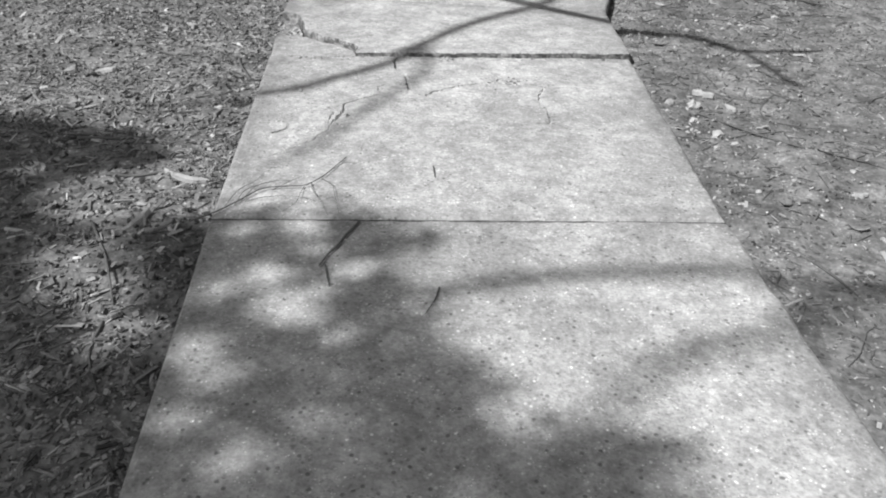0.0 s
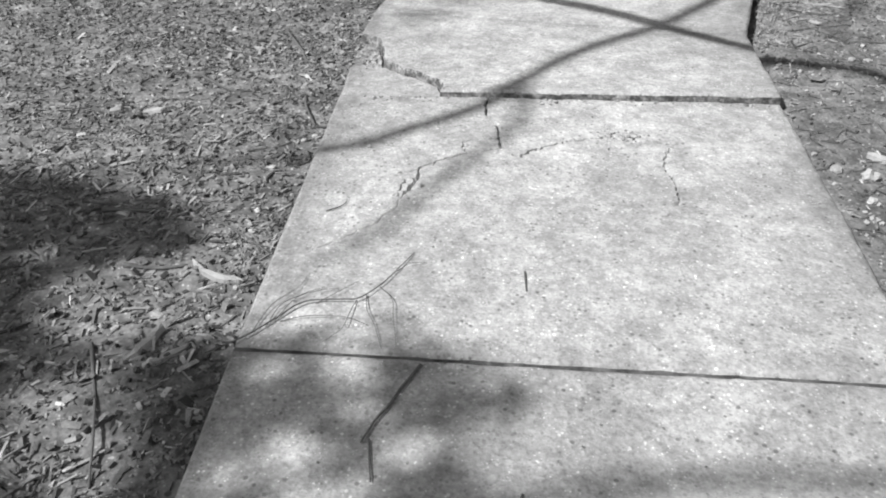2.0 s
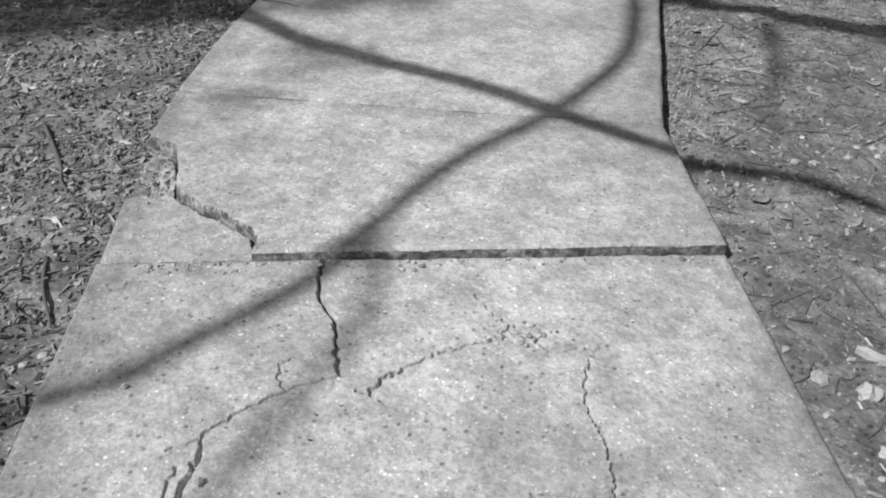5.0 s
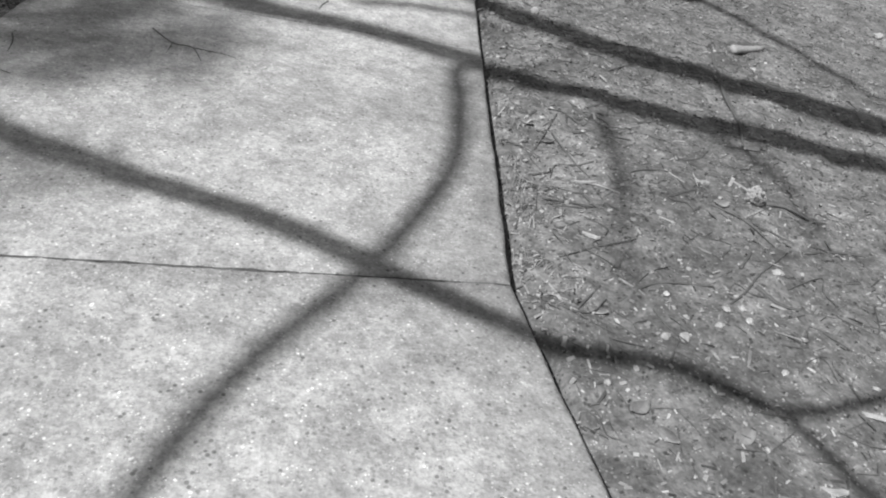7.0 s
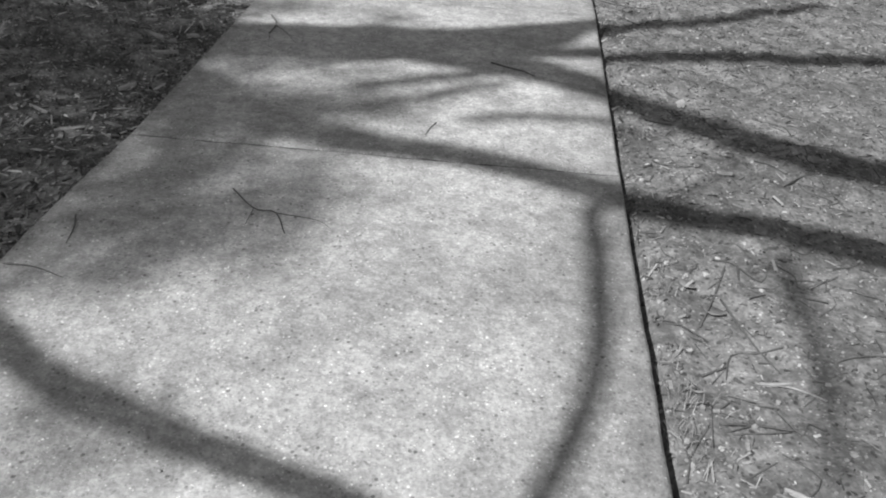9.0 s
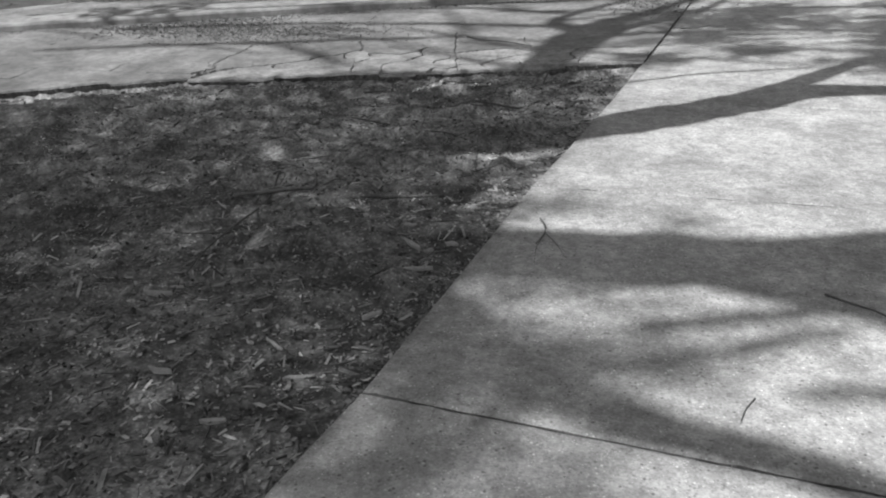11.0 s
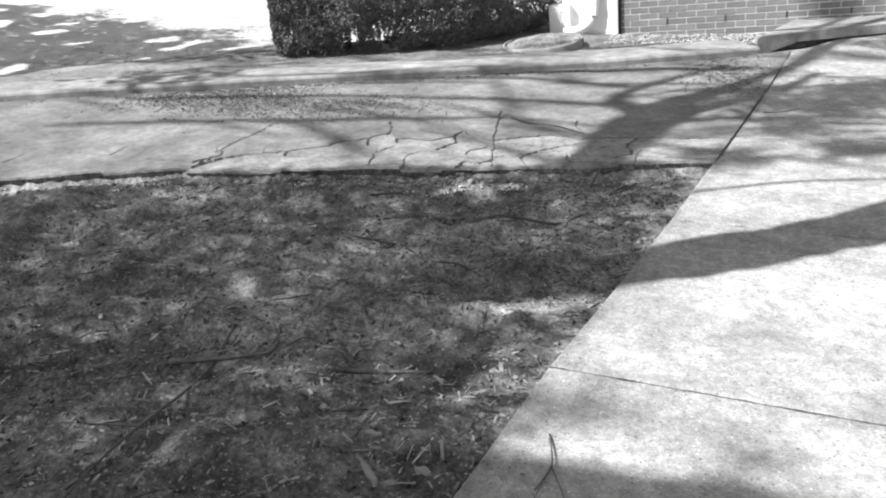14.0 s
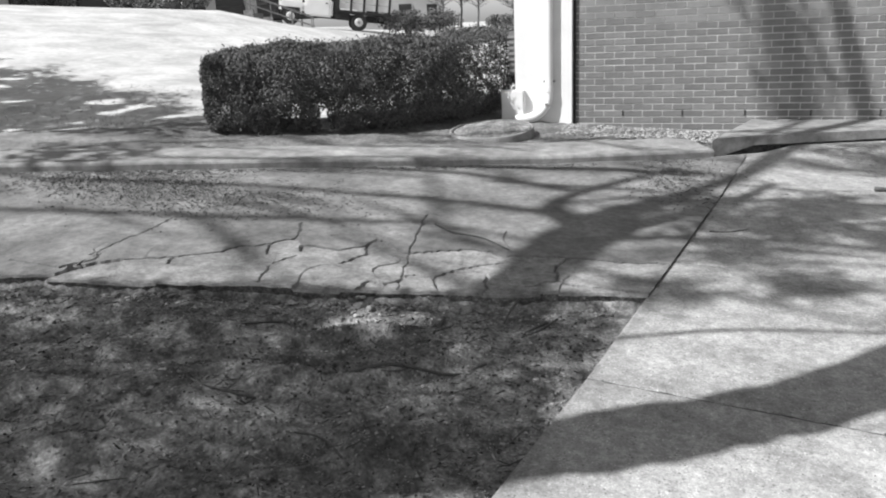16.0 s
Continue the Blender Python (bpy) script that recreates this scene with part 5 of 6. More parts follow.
stick("vine", [(-0.42, 3.54), (-0.25, 3.45), (-0.16, 3.40), (-0.05, 3.32)], 0.004, soil_z, "thin dry vine lying over the mulch", "vine", [[(-0.2, 3.42), (-0.12, 3.3), (-0.1, 3.2)]])
stick("stick", [(-0.6, 4.82), (-0.46, 4.61), (-0.40, 4.50), (-0.26, 4.36)], 0.006, soil_z, "crooked dark stick lying over the mulch", forks=[[(-0.44, 4.58), (-0.36, 4.6), (-0.3, 4.63)]])
stick("stick", [(-0.31, 4.22), (-0.27, 4.12), (-0.21, 4.02)], 0.005, soil_z, "dark straight stick lying beside the walk")
stick("twig", [(0.22, 6.22), (0.29, 6.12), (0.35, 6.10), (0.385, 6.0)], 0.0024, walk_z, "thin forked twig lying on the concrete walk", "twig", [[(0.29, 6.12), (0.28, 6.04)], [(0.35, 6.10), (0.46, 6.07), (0.5, 6.03)]])
stick("twig", [(-0.15, 6.06), (-0.135, 6.0), (-0.13, 5.93)], 0.0025, walk_z, "short dark twig lying near the walk edge", "twig")
stick("twig", [(-0.24, 5.84), (-0.17, 5.83), (-0.09, 5.79)], 0.0022, walk_z, "thin twig reaching over the walk edge", "twig")
stick("stick", [(1.06, 7.30), (1.13, 7.25), (1.18, 7.22), (1.22, 7.17)], 0.0035, walk_z, "short curved stick lying on the concrete walk")
stick("twig", [(0.81, 6.71), (0.785, 6.66), (0.77, 6.61)], 0.002, walk_z, "short thin twig lying on the walk", "twig")
stick("twig", [(0.13, 7.76), (0.155, 7.68), (0.17, 7.61), (0.15, 7.52)], 0.003, walk_z, "bent fine twig lying on the concrete walk", "twig", [[(0.17, 7.62), (0.22, 7.52), (0.27, 7.42)], [(0.17, 7.63), (0.16, 7.48), (0.17, 7.35)]], lift=0.01)
stick("stick", [(1.50, 8.4), (1.65, 8.33), (1.8, 8.2), (1.95, 8.15)], 0.004, lambda x, y: max(walk_z(x, y), soil_z(x, y)), "thin stick reaching over the walk edge")
stick("stick", [(-1.09, 8.02), (-1.02, 7.75), (-1.02, 7.46), (-1.01, 7.23), (-0.98, 6.96)], 0.0055, soil_z, "long curved dark branch lying on the soil", lift=0.02)
stick("stick", [(-1.03, 7.47), (-1.15, 7.45), (-1.30, 7.40)], 0.004, soil_z, "dark dead stick lying on the soil")
stick("root", [(-1.18, 7.76), (-0.96, 7.84), (-0.9, 7.95), (-0.95, 8.1)], 0.009, soil_z, "pale gnarled root breaking the soil surface", "root", mat=CHIP_DARK)
stick("root", [(-0.82, 7.90), (-0.55, 7.96), (-0.33, 8.03)], 0.011, soil_z, "low root ridge showing through the soil", "root", mat=SOIL)
stick("root", [(-0.62, 9.25), (-0.48, 9.35), (-0.25, 9.46), (-0.14, 9.57)], 0.009, soil_z, "dark root crossing the bare soil", "root")
stick("root", [(-1.42, 9.33), (-1.28, 9.54), (-1.13, 9.62)], 0.008, soil_z, "dark root half buried in soil", "root")
stick("stick", [(-0.18, 10.38), (-0.17, 10.2), (-0.18, 10.0)], 0.010, soil_z, "stout stick leaning at the drive edge", lift=0.05)
stick("stick", [(-0.46, 9.93), (-0.43, 9.72)], 0.010, soil_z, "stub of dark wood standing in the soil", lift=0.03)
stick("vine", [(-0.96, 11.16), (-0.8, 11.05), (-0.6, 11.02), (-0.39, 10.86)], 0.006, lambda x, y: grade(x, y) + 0.02, "thin dry vine lying over the drive", "vine", [[(-0.5, 11.2), (-0.48, 11.05), (-0.4, 10.9)]])
stick("twig", [(0.69, 11.64), (0.8, 11.66), (0.92, 11.76)], 0.004, walk_z, "thin dry twig lying on the far slab", "twig")
stick("stick", [(1.8, 13.0), (1.95, 13.02), (2.3, 13.05)], 0.018, walk_z, "short thick dark stick on the far slab")
for rows, r in (([(1.56, 5.98), (1.48, 5.84), (1.40, 5.72)], .004), ([(1.48, 5.81), (1.5, 5.65), (1.53, 5.55)], .003), ([(1.32, 5.38), (1.40, 5.385), (1.48, 5.37)], .003), ([(1.34, 5.54), (1.41, 5.57)], .004), ([(2.6, 6.87), (2.39, 6.33), (2.28, 6.0), (2.18, 5.8)], .010),
                ([(1.79, 5.02), (1.83, 4.97), (1.87, 4.94)], .006), ([(2.05, 5.2), (2.2, 5.21), (2.4, 5.18)], .005), ([(1.3, 4.2), (1.42, 4.1), (1.6, 4.0)], .004), ([(1.25, 3.6), (1.4, 3.75), (1.55, 3.8)], .003), ([(1.3, 3.9), (1.5, 3.72), (1.75, 3.6)], .004),
                ([(1.35, 3.1), (1.42, 2.98), (1.46, 2.8)], .004), ([(1.5, 4.4), (1.62, 4.36), (1.7, 4.28)], .003), ([(1.62, 5.85), (1.75, 5.9), (1.9, 5.82)], .003), ([(1.9, 6.4), (2.05, 6.5), (2.2, 6.45)], .004), ([(1.6, 6.9), (1.75, 6.82), (1.85, 6.85)], .003), ([(2.1, 7.4), (2.3, 7.5), (2.5, 7.45)], .004)):
    stick("stick", rows, r, soil_z, "thin grey stick lying on the bare soil")
for rows, r in (([(1.27, 4.92), (1.32, 4.97), (1.36, 5.01)], .0035), ([(1.42, 4.74), (1.48, 4.82), (1.56, 4.91)], .0035), ([(1.68, 4.95), (1.75, 5.0), (1.84, 5.08), (2.0, 5.2)], .0035), ([(1.39, 4.96), (1.51, 5.02), (1.67, 5.02)], .0035), ([(1.29, 5.12), (1.4, 5.16), (1.53, 5.2)], .0025),
                ([(1.34, 5.36), (1.47, 5.37)], .0022), ([(1.32, 4.86), (1.3, 4.78)], .002), ([(1.31, 4.82), (1.38, 4.79)], .0022), ([(1.86, 5.41), (1.94, 5.34), (1.98, 5.23)], .003), ([(1.8, 5.11), (1.84, 5.15), (1.87, 5.18)], .0045), ([(2.07, 5.45), (2.12, 5.42), (2.17, 5.36)], .009)):
    stick("stick", rows, r, soil_z, "thin dark stick lying on the bare soil")
stick("stick", [(2.68, 6.81), (2.78, 6.85), (2.9, 6.9)], 0.022, soil_z, "short thick log of pale dry wood on the soil", "log", mat=SHARD)
for rows, r in (([(1.46, 5.51), (1.53, 5.5), (1.59, 5.46)], .004), ([(1.79, 5.6), (1.83, 5.53)], .003), ([(2.0, 5.55), (2.05, 5.5), (2.04, 5.44)], .004), ([(1.66, 5.34), (1.7, 5.31)], .0035), ([(1.42, 5.04), (1.44, 5.0)], .004)):
    stick("twig", rows, r, soil_z, "pale peeled twig lying on the bare soil", "twig", mat=SHARD)
for rows, r in (([(-0.38, 3.25), (-0.31, 3.26), (-0.24, 3.27)], .006), ([(-0.55, 3.45), (-0.42, 3.47)], .007), ([(-0.3, 3.0), (-0.2, 2.85), (-0.12, 2.7)], .004), ([(-0.6, 2.7), (-0.45, 2.62), (-0.38, 2.5)], .006), ([(-0.12, 2.65), (-0.1, 2.55), (-0.04, 2.45)], .004), ([(-0.8, 3.6), (-0.7, 3.5), (-0.5, 3.48)], .004),
                ([(-0.7, 4.3), (-0.55, 4.2), (-0.48, 4.22)], .004), ([(-0.45, 5.4), (-0.6, 5.6), (-0.75, 5.65)], .004), ([(-0.3, 7.2), (-0.45, 7.1), (-0.6, 7.15)], .004), ([(-1.6, 7.0), (-1.5, 6.8), (-1.52, 6.6)], .005), ([(-0.35, 8.7), (-0.5, 8.8), (-0.6, 8.78)], .005), ([(-0.9, 9.0), (-1.1, 8.95), (-1.2, 9.05)], .005), ([(0.0, 10.1), (-0.06, 9.9)], .006), ([(0.05, 10.2), (0.0, 10.0), (-0.06, 9.85)], .005)):
    stick("stick", rows, r, soil_z, "dark dead stick lying in the mulch")


def shard(x, y, l, w, t, turn, label, z_of=soil_z, mat=SHARD):
    """A split sliver of wood with torn ends."""
    bm = bmesh.new()
    n = 6
    rings = []
    for i in range(n):
        u = i / (n - 1) - 0.5
        k = 1 - 0.75 * abs(2 * u) ** 2.5
        off = 0.12 * w * RNG.normal()
        rings.append([bm.verts.new((u * l, s * w * 0.5 * k + off, z)) for s, z in ((-1, -0.3 * t), (-0.7, 0.6 * t), (0.2, t), (0.9, 0.5 * t), (1, -0.3 * t))])
    for a, b in zip(rings[:-1], rings[1:]):
        for k in range(5):
            bm.faces.new((a[k], b[k], b[(k + 1) % 5], a[(k + 1) % 5]))
    bm.faces.new(rings[0])
    bm.faces.new(rings[-1][::-1])
    bmesh.ops.recalc_face_normals(bm, faces=bm.faces)
    ob = part("wood_shard", bm, mat, None)
    ob.matrix_world = pose(x, y, z_of(x, y) + 0.3 * t, RNG.normal() * 6, RNG.normal() * 5, turn)
    return tagged(ob, label, "wood shard", "wood shards in the mulch")


for x, y, l, w, t, a in ((-0.15, 3.245, .10, .022, .012, -5), (-0.21, 3.27, .07, .014, .008, -38), (-0.72, 4.02, .07, .03, .01, 12), (-0.84, 4.0, .05, .03, .01, 70), (-0.2, 3.02, .10, .022, .012, 78), (-0.14, 3.0, .08, .018, .01, 60), (-1.03, 6.96, .11, .026, .012, 2), (-0.98, 7.0, .05, .012, .006, 5),
                         (-0.49, 7.625, .08, .016, .01, 5), (-0.30, 7.48, .13, .022, .012, -45), (-0.23, 7.27, .13, .018, .012, 25), (-0.275, 6.97, .07, .02, .01, 40), (-0.17, 7.55, .06, .024, .01, -20), (-0.24, 7.47, .04, .02, .01, 30), (-0.36, 7.62, .07, .02, .008, 8), (-0.2, 7.3, .06, .014, .008, 85), (-0.62, 6.95, .05, .016, .008, 80),
                         (-0.85, 7.05, .05, .02, .008, 60), (-0.35, 6.6, .09, .016, .01, 20), (-0.5, 6.75, .08, .012, .008, -30), (-0.42, 2.4, .09, .018, .01, 35), (-0.5, 2.62, .12, .02, .012, 50), (-0.3, 2.55, .06, .02, .01, -40), (-0.62, 4.6, .05, .02, .008, -20), (-0.5, 6.4, .07, .02, .01, 15), (1.35, 4.05, .075, .022, .014, -40), (1.42, 3.95, .06, .02, .01, -70),
                         (1.62, 4.42, .05, .02, .006, -20), (1.63, 3.4, .05, .02, .008, 10), (1.4, 5.2, .05, .012, .006, -30), (1.48, 5.51, .1, .01, .006, -8), (1.9, 5.55, .05, .02, .006, 0), (1.75, 6.5, .05, .014, .008, -25), (1.72, 7.02, .07, .03, .012, 15), (-0.75, 6.55, .1, .018, .012, -15)):
    shard(x, y, l, w, t, a, "pale split wood shard lying on the soil")


def stone(x, y, s, z_of=soil_z, label="pale rounded stone lying on the soil", flat=0.6):
    bm = bmesh.new()
    bmesh.ops.create_icosphere(bm, subdivisions=2, radius=1.0)
    k = RNG.rand() * 50
    for v in bm.verts:
        v.co *= 1 + 0.55 * noise.noise(v.co * 1.5 + Vector((k, 0, 0))) + 0.25 * noise.noise(v.co * 3.5 + Vector((k, 5, 0)))
        v.co = Vector((v.co.x * s, v.co.y * s * 0.8, v.co.z * s * flat))
    ob = part("stone", bm, STONE, None)
    ob.matrix_world = pose(x, y, z_of(x, y) + s * flat * 0.55, 0, 0, RNG.rand() * 360)
    return tagged(ob, label, "stone", "stones beside the walk")


for x, y, s in ((1.23, 4.0, .022), (1.30, 3.96, .03), (1.27, 3.82, .016), (1.32, 3.72, .022), (1.36, 3.66, .014), (1.30, 3.63, .013), (1.45, 4.83, .014), (1.61, 4.87, .014), (1.65, 4.92, .012), (1.52, 4.98, .01), (1.77, 7.03, .028), (3.95, 7.4, .04), (1.58, 7.12, .014), (1.55, 6.95, .012), (1.42, 5.9, .01),
                (-0.57, 7.72, .018), (-0.09, 7.82, .014), (-0.05, 8.05, .012), (0.02, 8.32, .012), (0.1, 9.2, .014), (0.09, 9.5, .018), (0.05, 9.62, .012), (-0.15, 9.66, .012), (-0.54, 7.69, .012), (-2.45, 9.5, .03), (-2.2, 9.62, .02), (-1.02, 9.88, .022), (-0.95, 9.9, .018), (-0.9, 9.85, .016), (-1.08, 9.84, .016), (1.72, 8.4, .025), (1.85, 9.05, .02), (-0.35, 5.2, .012), (-0.4, 4.9, .012), (1.5, 3.0, .016), (1.89, 5.08, .016), (1.5, 4.83, .017), (1.7, 4.89, .014), (1.7, 4.93, .012)):
    stone(x, y, s * 0.85)
stone(0.19, 3.66, .008, walk_z, "tiny white pebble lying on the walk")
stone(0.01, 3.84, .006, walk_z, "tiny white pebble lying on the walk")


def cone(x, y):
    """A weathered pine cone: a ragged core with rows of scales."""
    ob = tagged(new("pine_cone"), "weathered pale pine cone lying on the soil", "pine cone")
    core = bmesh.new()
    bmesh.ops.create_icosphere(core, subdivisions=2, radius=1.0)
    for v in core.verts:
        v.co = Vector((v.co.x * 0.036, v.co.y * 0.015, v.co.z * 0.015)) * (1 + 0.3 * noise.noise(v.co * 2))
    part("core", core, TWIG, ob, "dark woody core")
    scales = []
    for i in range(9):
        for k in range(9):
            u = (i + 0.5) / 9 * 2 - 1
            a = k / 9 * 6.283 + i * 0.35
            if RNG.rand() < 0.18:
                continue
            r = 0.017 * math.sqrt(max(0.05, 1 - u * u)) * RNG.uniform(0.8, 1.15)
            c = Vector((u * 0.038, math.cos(a) * r, math.sin(a) * r))
            n = Vector((0.5, math.cos(a), math.sin(a))).normalized()
            t = Vector((0, -math.sin(a), math.cos(a)))
            q, e = RNG.uniform(0.006, 0.013), Vector((-0.004, 0, 0))
            scales.append(([tuple(c - t * .003), tuple(c + n * q - t * .005), tuple(c + n * q * 1.15), tuple(c + n * q + t * .005), tuple(c + t * .003), tuple(c + e - t * .003), tuple(c + n * q * .8 + e), tuple(c + e + t * .003)], [(0, 1, 2, 3, 4), (5, 6, 1, 0), (6, 7, 4, 3), (6, 3, 2, 1)]))
    tagged(part("husk", joined(scales), SHARD, ob), kind="stuff")
    ob.matrix_world = pose(x, y, soil_z(x, y) + 0.022, 0, 14, 60) @ Matrix.Scale(1.1, 4)


cone(2.03, 5.45)


def leaf(x, y, s, turn, z_of=soil_z, label="curled dry leaf lying on the soil"):
    n, verts, faces = 7, [], []
    for i in range(n):
        u = i / (n - 1)
        w = 0.34 * math.sin(math.pi * min(1, u * 0.95 + 0.03)) ** 0.8
        for k in (-1, 0, 1):
            verts.append(((u - .5) * s, k * w * s, 0.08 * s * abs(k) + 0.10 * s * (2 * u - 1) ** 2))
    for i in range(n - 1):
        for k in (0, 1):
            faces.append((3 * i + k, 3 * i + 3 + k, 3 * i + 4 + k, 3 * i + 1 + k))
    ob = soften(part("dry_leaf", (verts, faces), DRYLEAF, None))
    m = ob.modifiers.new("thickness", "SOLIDIFY")
    m.thickness = 0.0008
    ob.matrix_world = pose(x, y, z_of(x, y) + 0.003, RNG.normal() * 8, RNG.normal() * 8, turn)
    return tagged(ob, label, "leaf", "dry leaves beside the walk")


for x, y, s, a in ((1.41, 5.86, .05, -60), (1.45, 5.77, .06, -40), (1.32, 4.92, .05, -30), (1.9, 5.42, .055, 0), (1.3, 4.62, .05, 20), (1.33, 4.55, .05, -60), (1.5, 4.55, .05, 10), (1.7, 6.1, .05, 30), (-0.5, 4.1, .05, 40), (-0.62, 5.0, .05, 80), (1.4, 3.3, .05, 60), (1.55, 3.2, .05, -30)):
    leaf(x, y, s, a)


# ---- distance: street with parked truck, steps, low buildings, shrubs ----
EYE_XY = (0.76, 6.74)


def far(turn, r, z=0.0):
    """A place r metres off, turn degrees to the left of straight ahead, seen from the end of the walk."""
    a = math.radians(turn)
    return (EYE_XY[0] - r * math.sin(a), EYE_XY[1] + r * math.cos(a), z)


def build_truck():
    """A white flatbed truck with stake sides, seen side on."""
    x, y, _ = far(28.2, 44)
    t = tagged(new("truck"), "white stake-bed truck parked on the street", "truck")
    part("cab", boxed((-1.3, -0.95, 0.55), (0.2, 0.95, 1.45), 0.1), WHITE, t)
    part("hood", boxed((-2.63, -0.92, 0.6), (-1.28, 0.92, 1.32), 0.14), WHITE, t)
    part("cab_top", boxed((-1.25, -0.85, 1.45), (0.15, 0.85, 2.15), 0.15), WHITE, t)
    part("windscreen", boxed((-1.29, -0.7, 1.5), (-1.22, 0.7, 2.05)), GLASS, t)
    part("side_window", boxed((-1.05, -0.87, 1.5), (-0.1, -0.845, 2.0)), GLASS, t)
    part("door_seam", boxed((0.0, -0.957, 0.62), (0.015, -0.945, 1.45)), GUTTER, t)
    part("door_handle", boxed((-0.2, -0.975, 1.22), (-0.08, -0.94, 1.27), 0.005), DARK, t)
    part("bumper", boxed((-2.8, -0.95, 0.5), (-2.6, 0.95, 0.75), 0.04), DARK, t)
    part("wheel_arch", boxed((-2.48, -0.96, 0.5), (-1.52, -0.93, 0.9), 0.0), DARK, t)
    part("chassis", boxed((-1.5, -0.45, 0.5), (3.2, 0.45, 0.8)), DARK, t)
    part("bed", boxed((0.3, -1.05, 0.86), (3.3, 1.05, 1.0), 0.02), DARK, t)
    part("toolbox", boxed((0.3, -1.0, 0.5), (1.1, -0.6, 0.86), 0.03), DARK, t)
    part("bulkhead", boxed((0.28, -1.0, 1.0), (0.38, 1.0, 2.1)), DARK, t)
    for k in range(5):
        part("stake", boxed((0.4 + 0.68 * k, -1.06, 1.0), (0.52 + 0.68 * k, -1.0, 2.1)), DARK, t)
    for k in range(3):
        part("side_board", boxed((0.4, -1.0, 1.08 + 0.34 * k), (3.3, -0.97, 1.38 + 0.34 * k)), RIM, t)
    for wx in (-2.0, 1.6):
        for wy in (-0.95, 0.75):
            bm = bmesh.new()
            bmesh.ops.create_cone(bm, cap_ends=True, segments=28, radius1=0.44, radius2=0.44, depth=0.26, matrix=pose(wx, wy + 0.08, 0.44, 90))
            bmesh.ops.bevel(bm, geom=[e for e in bm.edges if len(e.link_faces) == 2 and any(len(f.verts) > 4 for f in e.link_faces)], offset=0.04, segments=2, affect="EDGES")
            wheel = part("wheel", bm, TYRE, t)
            bm = bmesh.new()
            bmesh.ops.create_cone(bm, cap_ends=True, segments=20, radius1=0.24, radius2=0.18, depth=0.06, matrix=pose(wx, wy + (-0.06 if wy < 0 else 0.22), 0.44, 90))
            rim = part("rim", bm, RIM, wheel)
            bm = bmesh.new()
            bmesh.ops.create_cone(bm, cap_ends=True, segments=12, radius1=0.09, radius2=0.07, depth=0.05, matrix=pose(wx, wy + (-0.1 if wy < 0 else 0.26), 0.44, 90))
            part("hub", bm, GUTTER, wheel)
    t.matrix_world = pose(x, y, 1.34, 0, 8, 30)


build_truck()

def build_steps():
    st = tagged(new("outdoor_steps"), "concrete steps with metal rails on the lawn", "steps")
    for k in range(7):
        part("step", boxed((-0.1 + 0.42 * k, -0.9, 0.9 - 0.17 * k - 0.5), (0.36 + 0.42 * k, 0.9, 0.9 - 0.17 * k), 0.01), FACADE_DARK if k % 2 else CONCRETE_OLD, st)
    for side in (-0.85, 0.85):
        for k in range(4):
            part("rail_post", tube([(0.2 + 0.95 * k, side, 0.6 - 0.38 * k, .025), (0.2 + 0.95 * k, side, 1.6 - 0.38 * k, .025)], 6, 2), RAIL, st)
        part("rail", tube([(0.1, side, 1.62, .025), (1.5, side, 1.08, .025), (3.1, side, 0.45, .025)], 6, 3), RAIL, st)
        part("rail", tube([(0.1, side, 1.2, .02), (1.5, side, 0.66, .02), (3.1, side, 0.05, .02)], 6, 3), RAIL, st)
    x, y, _ = far(33.7, 39)
    st.matrix_world = pose(x, y, 1.42, 0, 0, 32)


build_steps()


def building(name, turn, r, width, height, label, wall_mat, windows, z=None):
    x, y, _ = far(turn, r)
    b = tagged(new(name), label, "building")
    part("wall", boxed((-width / 2, 0, -0.5), (width / 2, 8, height)), wall_mat, b)
    part("roof", boxed((-width / 2 - 0.4, -0.5, height), (width / 2 + 0.4, 8.5, height + 0.3), 0.05), FACADE_DARK, b)
    for u, w, z0, z1 in windows:
        win = part("window", boxed((u - w / 2, -0.04, z0), (u + w / 2, 0.1, z1)), GLASS, b)
        part("frame", boxed((u - w / 2 - 0.07, -0.07, z0), (u - w / 2, 0.0, z1)), FACADE, win)
        part("frame", boxed((u + w / 2, -0.07, z0), (u + w / 2 + 0.07, 0.0, z1)), FACADE, win)
    b.matrix_world = pose(x, y, land(x, y) if z is None else z, 0, 0, turn)
    return b


low = building("low_house", 43, 46, 26, 4.2, "low dark building behind the lawn", FACADE_DARK, [(-9.5 + 2.3 * k, 1.7, 0.3, 2.6) for k in range(9)])
for u, w, z1 in ((5.6, 0.55, 4.2), (7.8, 0.62, 4.2), (-2.8, 2.0, 4.2)):
    part("column", boxed((u - w / 2, -0.3, -0.4), (u + w / 2, -0.02, z1), 0.02), FACADE, low, "pale rendered column")
part("column_window", boxed((-3.1, -0.33, 0.5), (-2.5, -0.28, 2.2)), GLASS, low)
for z in (0.55, 1.0):
    part("rail", boxed((0.9, -0.5, z), (3.0, -0.44, z + 0.07), 0.01), RIM, low)
part("rail_post", boxed((2.9, -0.5, -0.3), (2.98, -0.44, 2.0), 0.01), RIM, low)
building("white_house", 50.5, 43, 3.4, 3.2, "small pale building behind the lawn", FACADE, [(0.4, 0.7, 0.2, 2.0)], None)
building("far_house", 23, 75, 8, 6, "pale house far across the street", FACADE, [(-2.5, 1.2, 1.0, 2.4), (0.5, 1.2, 1.0, 2.4), (3, 1.0, 0.2, 2.3)])


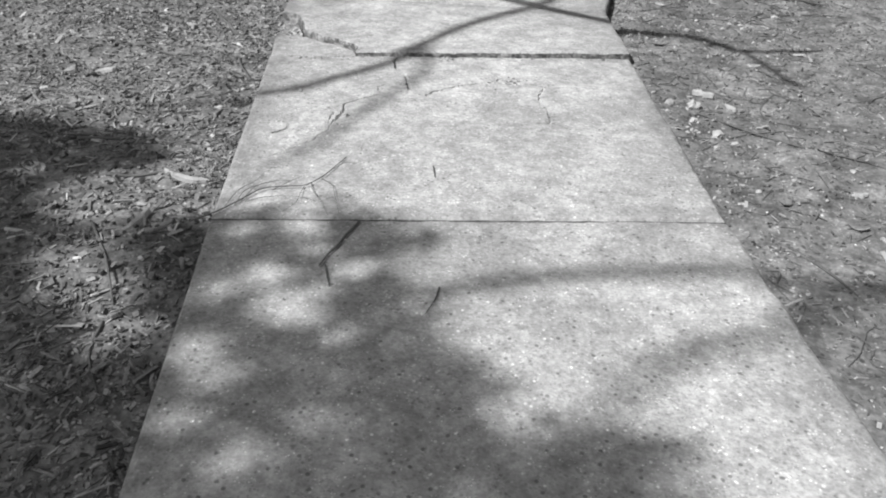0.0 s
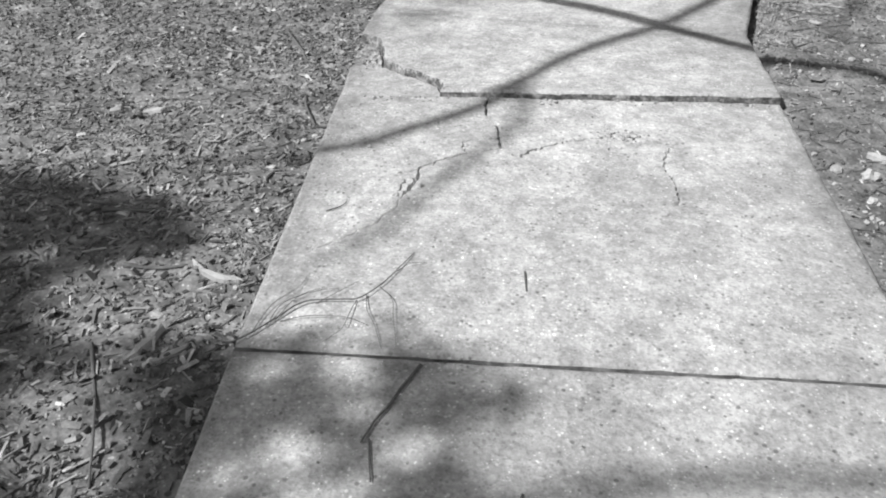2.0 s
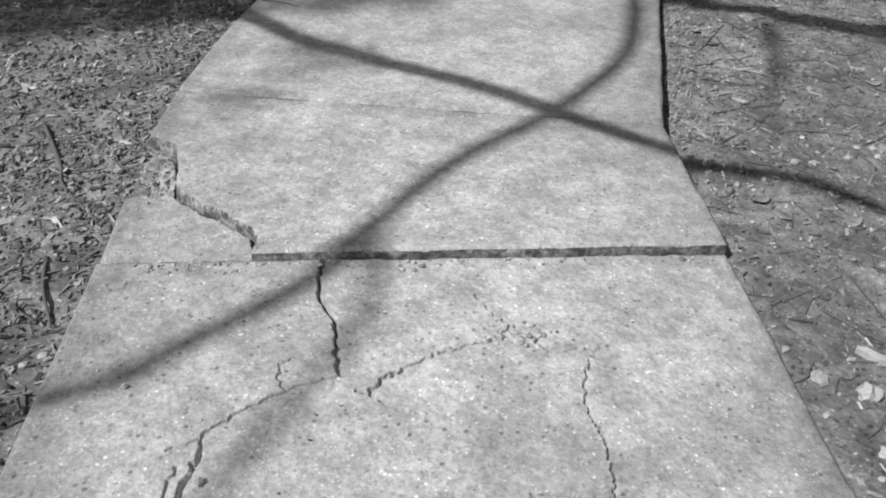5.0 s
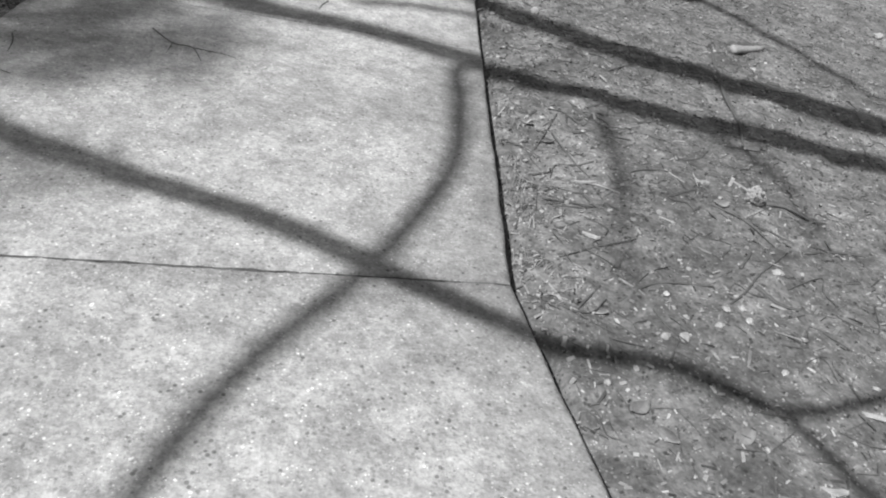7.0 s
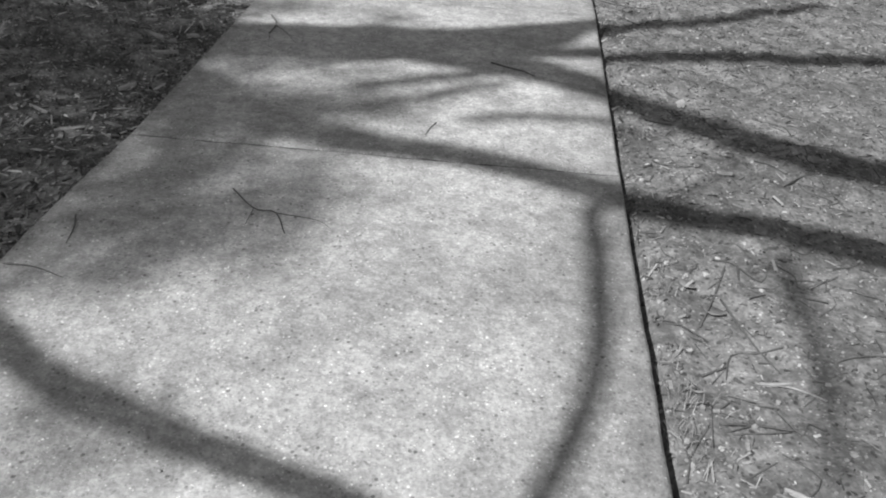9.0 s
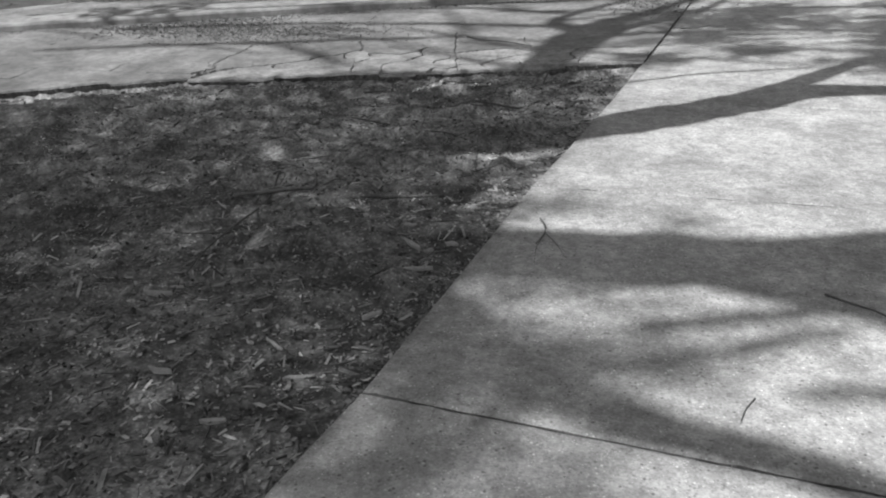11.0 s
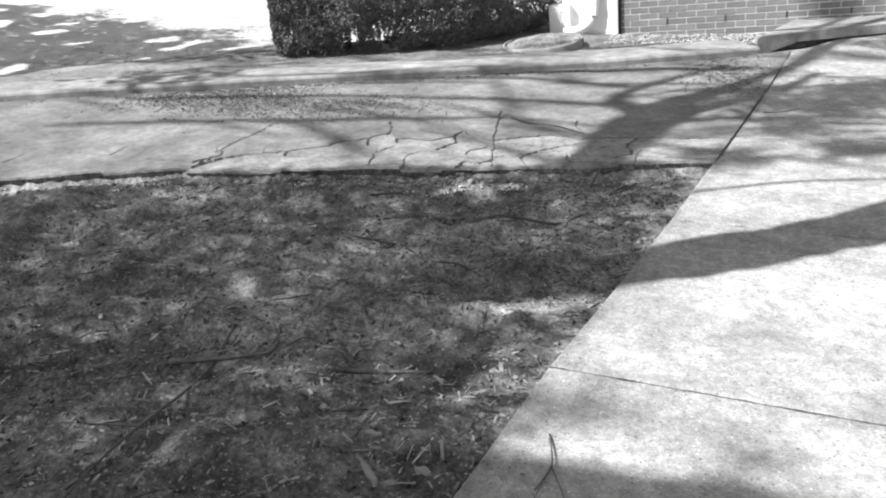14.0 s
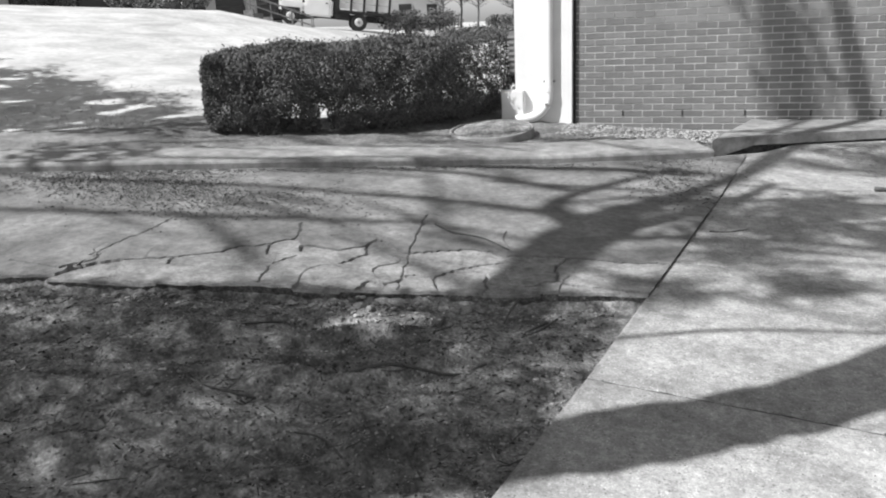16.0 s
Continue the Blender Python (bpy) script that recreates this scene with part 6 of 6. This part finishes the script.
def shrub(turn, r, w, h, count, label, size=0.08, group="shrubs along the street"):
    x, y, _ = far(turn, r)
    z = land(x, y)
    s = tagged(new("shrub"), label, "shrub", group)
    rng = np.random.RandomState(int(turn * 10 + r))
    c = [(rng.uniform(-w / 2, w / 2), rng.uniform(-.4, .4), h * rng.uniform(.35, .7)) for _ in range(9)]
    tagged(part("foliage", leaves(c, [(w * .22, .5, h * .35)] * 9, count, size, rng), LEAF, s), kind="stuff")
    for k in range(4):
        part("stem", tube([(c[k][0], 0, -0.1, .04), (c[k][0], 0, h * .5, .02)], 5, 2), TWIG, s)
    s.matrix_world = pose(x, y, z, 0, 0, turn)


shrub(21.8, 44, 3.6, 1.5, 5000, "dark rounded shrub beside the street")
shrub(38, 42, 2.4, 1.2, 4000, "dark shrub before the low building")
shrub(41, 43, 2.2, 1.3, 4000, "dark shrub before the low building")
shrub(46, 44, 2.6, 1.1, 4000, "dark shrub before the low building")
shrub(15.2, 50, 3.0, 1.0, 3000, "dark low shrub beside the street")


def bare_tree(turn, r, h, label, seed):
    x, y, _ = far(turn, r)
    rng = np.random.RandomState(seed)
    t = tagged(new("far_tree"), label, "tree", "far trees behind the street")
    part("trunk", tube([(0, 0, -.2, .014 * h), (0.02 * h, 0, .3 * h, .011 * h), (0, 0, .7 * h, .007 * h), (.03 * h, 0, h, .004 * h)], 7, 4, .1), BARK, t)
    tw = []
    for k in range(70):
        z = h * rng.uniform(.25, .95)
        a, l = rng.rand() * 6.28, h * rng.uniform(.15, .4)
        m = (l * .5 * math.cos(a), l * .5 * math.sin(a), z + l * .25)
        e = (l * math.cos(a + .3), l * math.sin(a + .3), z + l * .45)
        tw.append(tube([(0, 0, z, .004 * h), (*m, .0028 * h), (*e, .0015 * h)], 4, 2))
    tagged(part("limbs", joined(tw), BARK, t), kind="stuff")
    tagged(part("crown", leaves([(0, 0, h * .65)], [(h * .35, h * .35, h * .35)], 1500, .05 * h ** .5, rng), GRASS, t), kind="stuff")
    t.matrix_world = pose(x, y, land(x, y), 0, 0, 0)


for k, (turn, r, h) in enumerate(((17.5, 60, 6), (20, 70, 7), (15, 55, 5), (13.6, 24, 2.6), (18.7, 80, 8), (22.5, 85, 8), (12, 70, 8), (26, 90, 9), (30, 95, 9))):
    bare_tree(turn, r, h, "bare grey tree far behind the street", 50 + k)

# ---- the bricks of the wall, course by course ----
full, half = brick_mesh(MODULE - 0.0082), brick_mesh(MODULE / 2 - 0.0082)
rest = []
count = 0
for row in range(0, 36):
    z = BASE_Z + row * COURSE
    u = WALL_X + 0.012
    k = 0
    while u < 6.0:
        me, l = (half, MODULE / 2) if (k == 0 and row % 2 == 0) else (full, MODULE)
        weep = row == 2 and 2 <= k and (k - 2) % 3 == 0
        out = 0.0007 * RNG.normal()
        if u < 2.75 and row < 20 and count < 300:
            b = new("brick", me)
            b.parent = bpy.data.objects["brick_building"]
            b.location = (u, WALL_Y + min(0.003, out) - 0.002, z)
            count += 1
        else:
            bm = boxed((u, WALL_Y - 0.002 + min(0.003, out), z), (u + l - 0.0082, WALL_Y + 0.05, z + 0.0575))
            bm.verts.index_update()
            rest.append(([tuple(v.co) for v in bm.verts], [tuple(v.index for v in f.verts) for f in bm.faces]))
            bm.free()
        if weep:
            part("weep_hole", boxed((u + MODULE - 0.0125, WALL_Y - 0.006, z), (u + MODULE + 0.0015, WALL_Y + 0.03, z + 0.062)), DARK, bpy.data.objects["brick_building"])
        u += l
        k += 1
tagged(part("upper_bricks", joined(rest), BRICK_REST, bpy.data.objects["brick_building"]), kind="stuff")
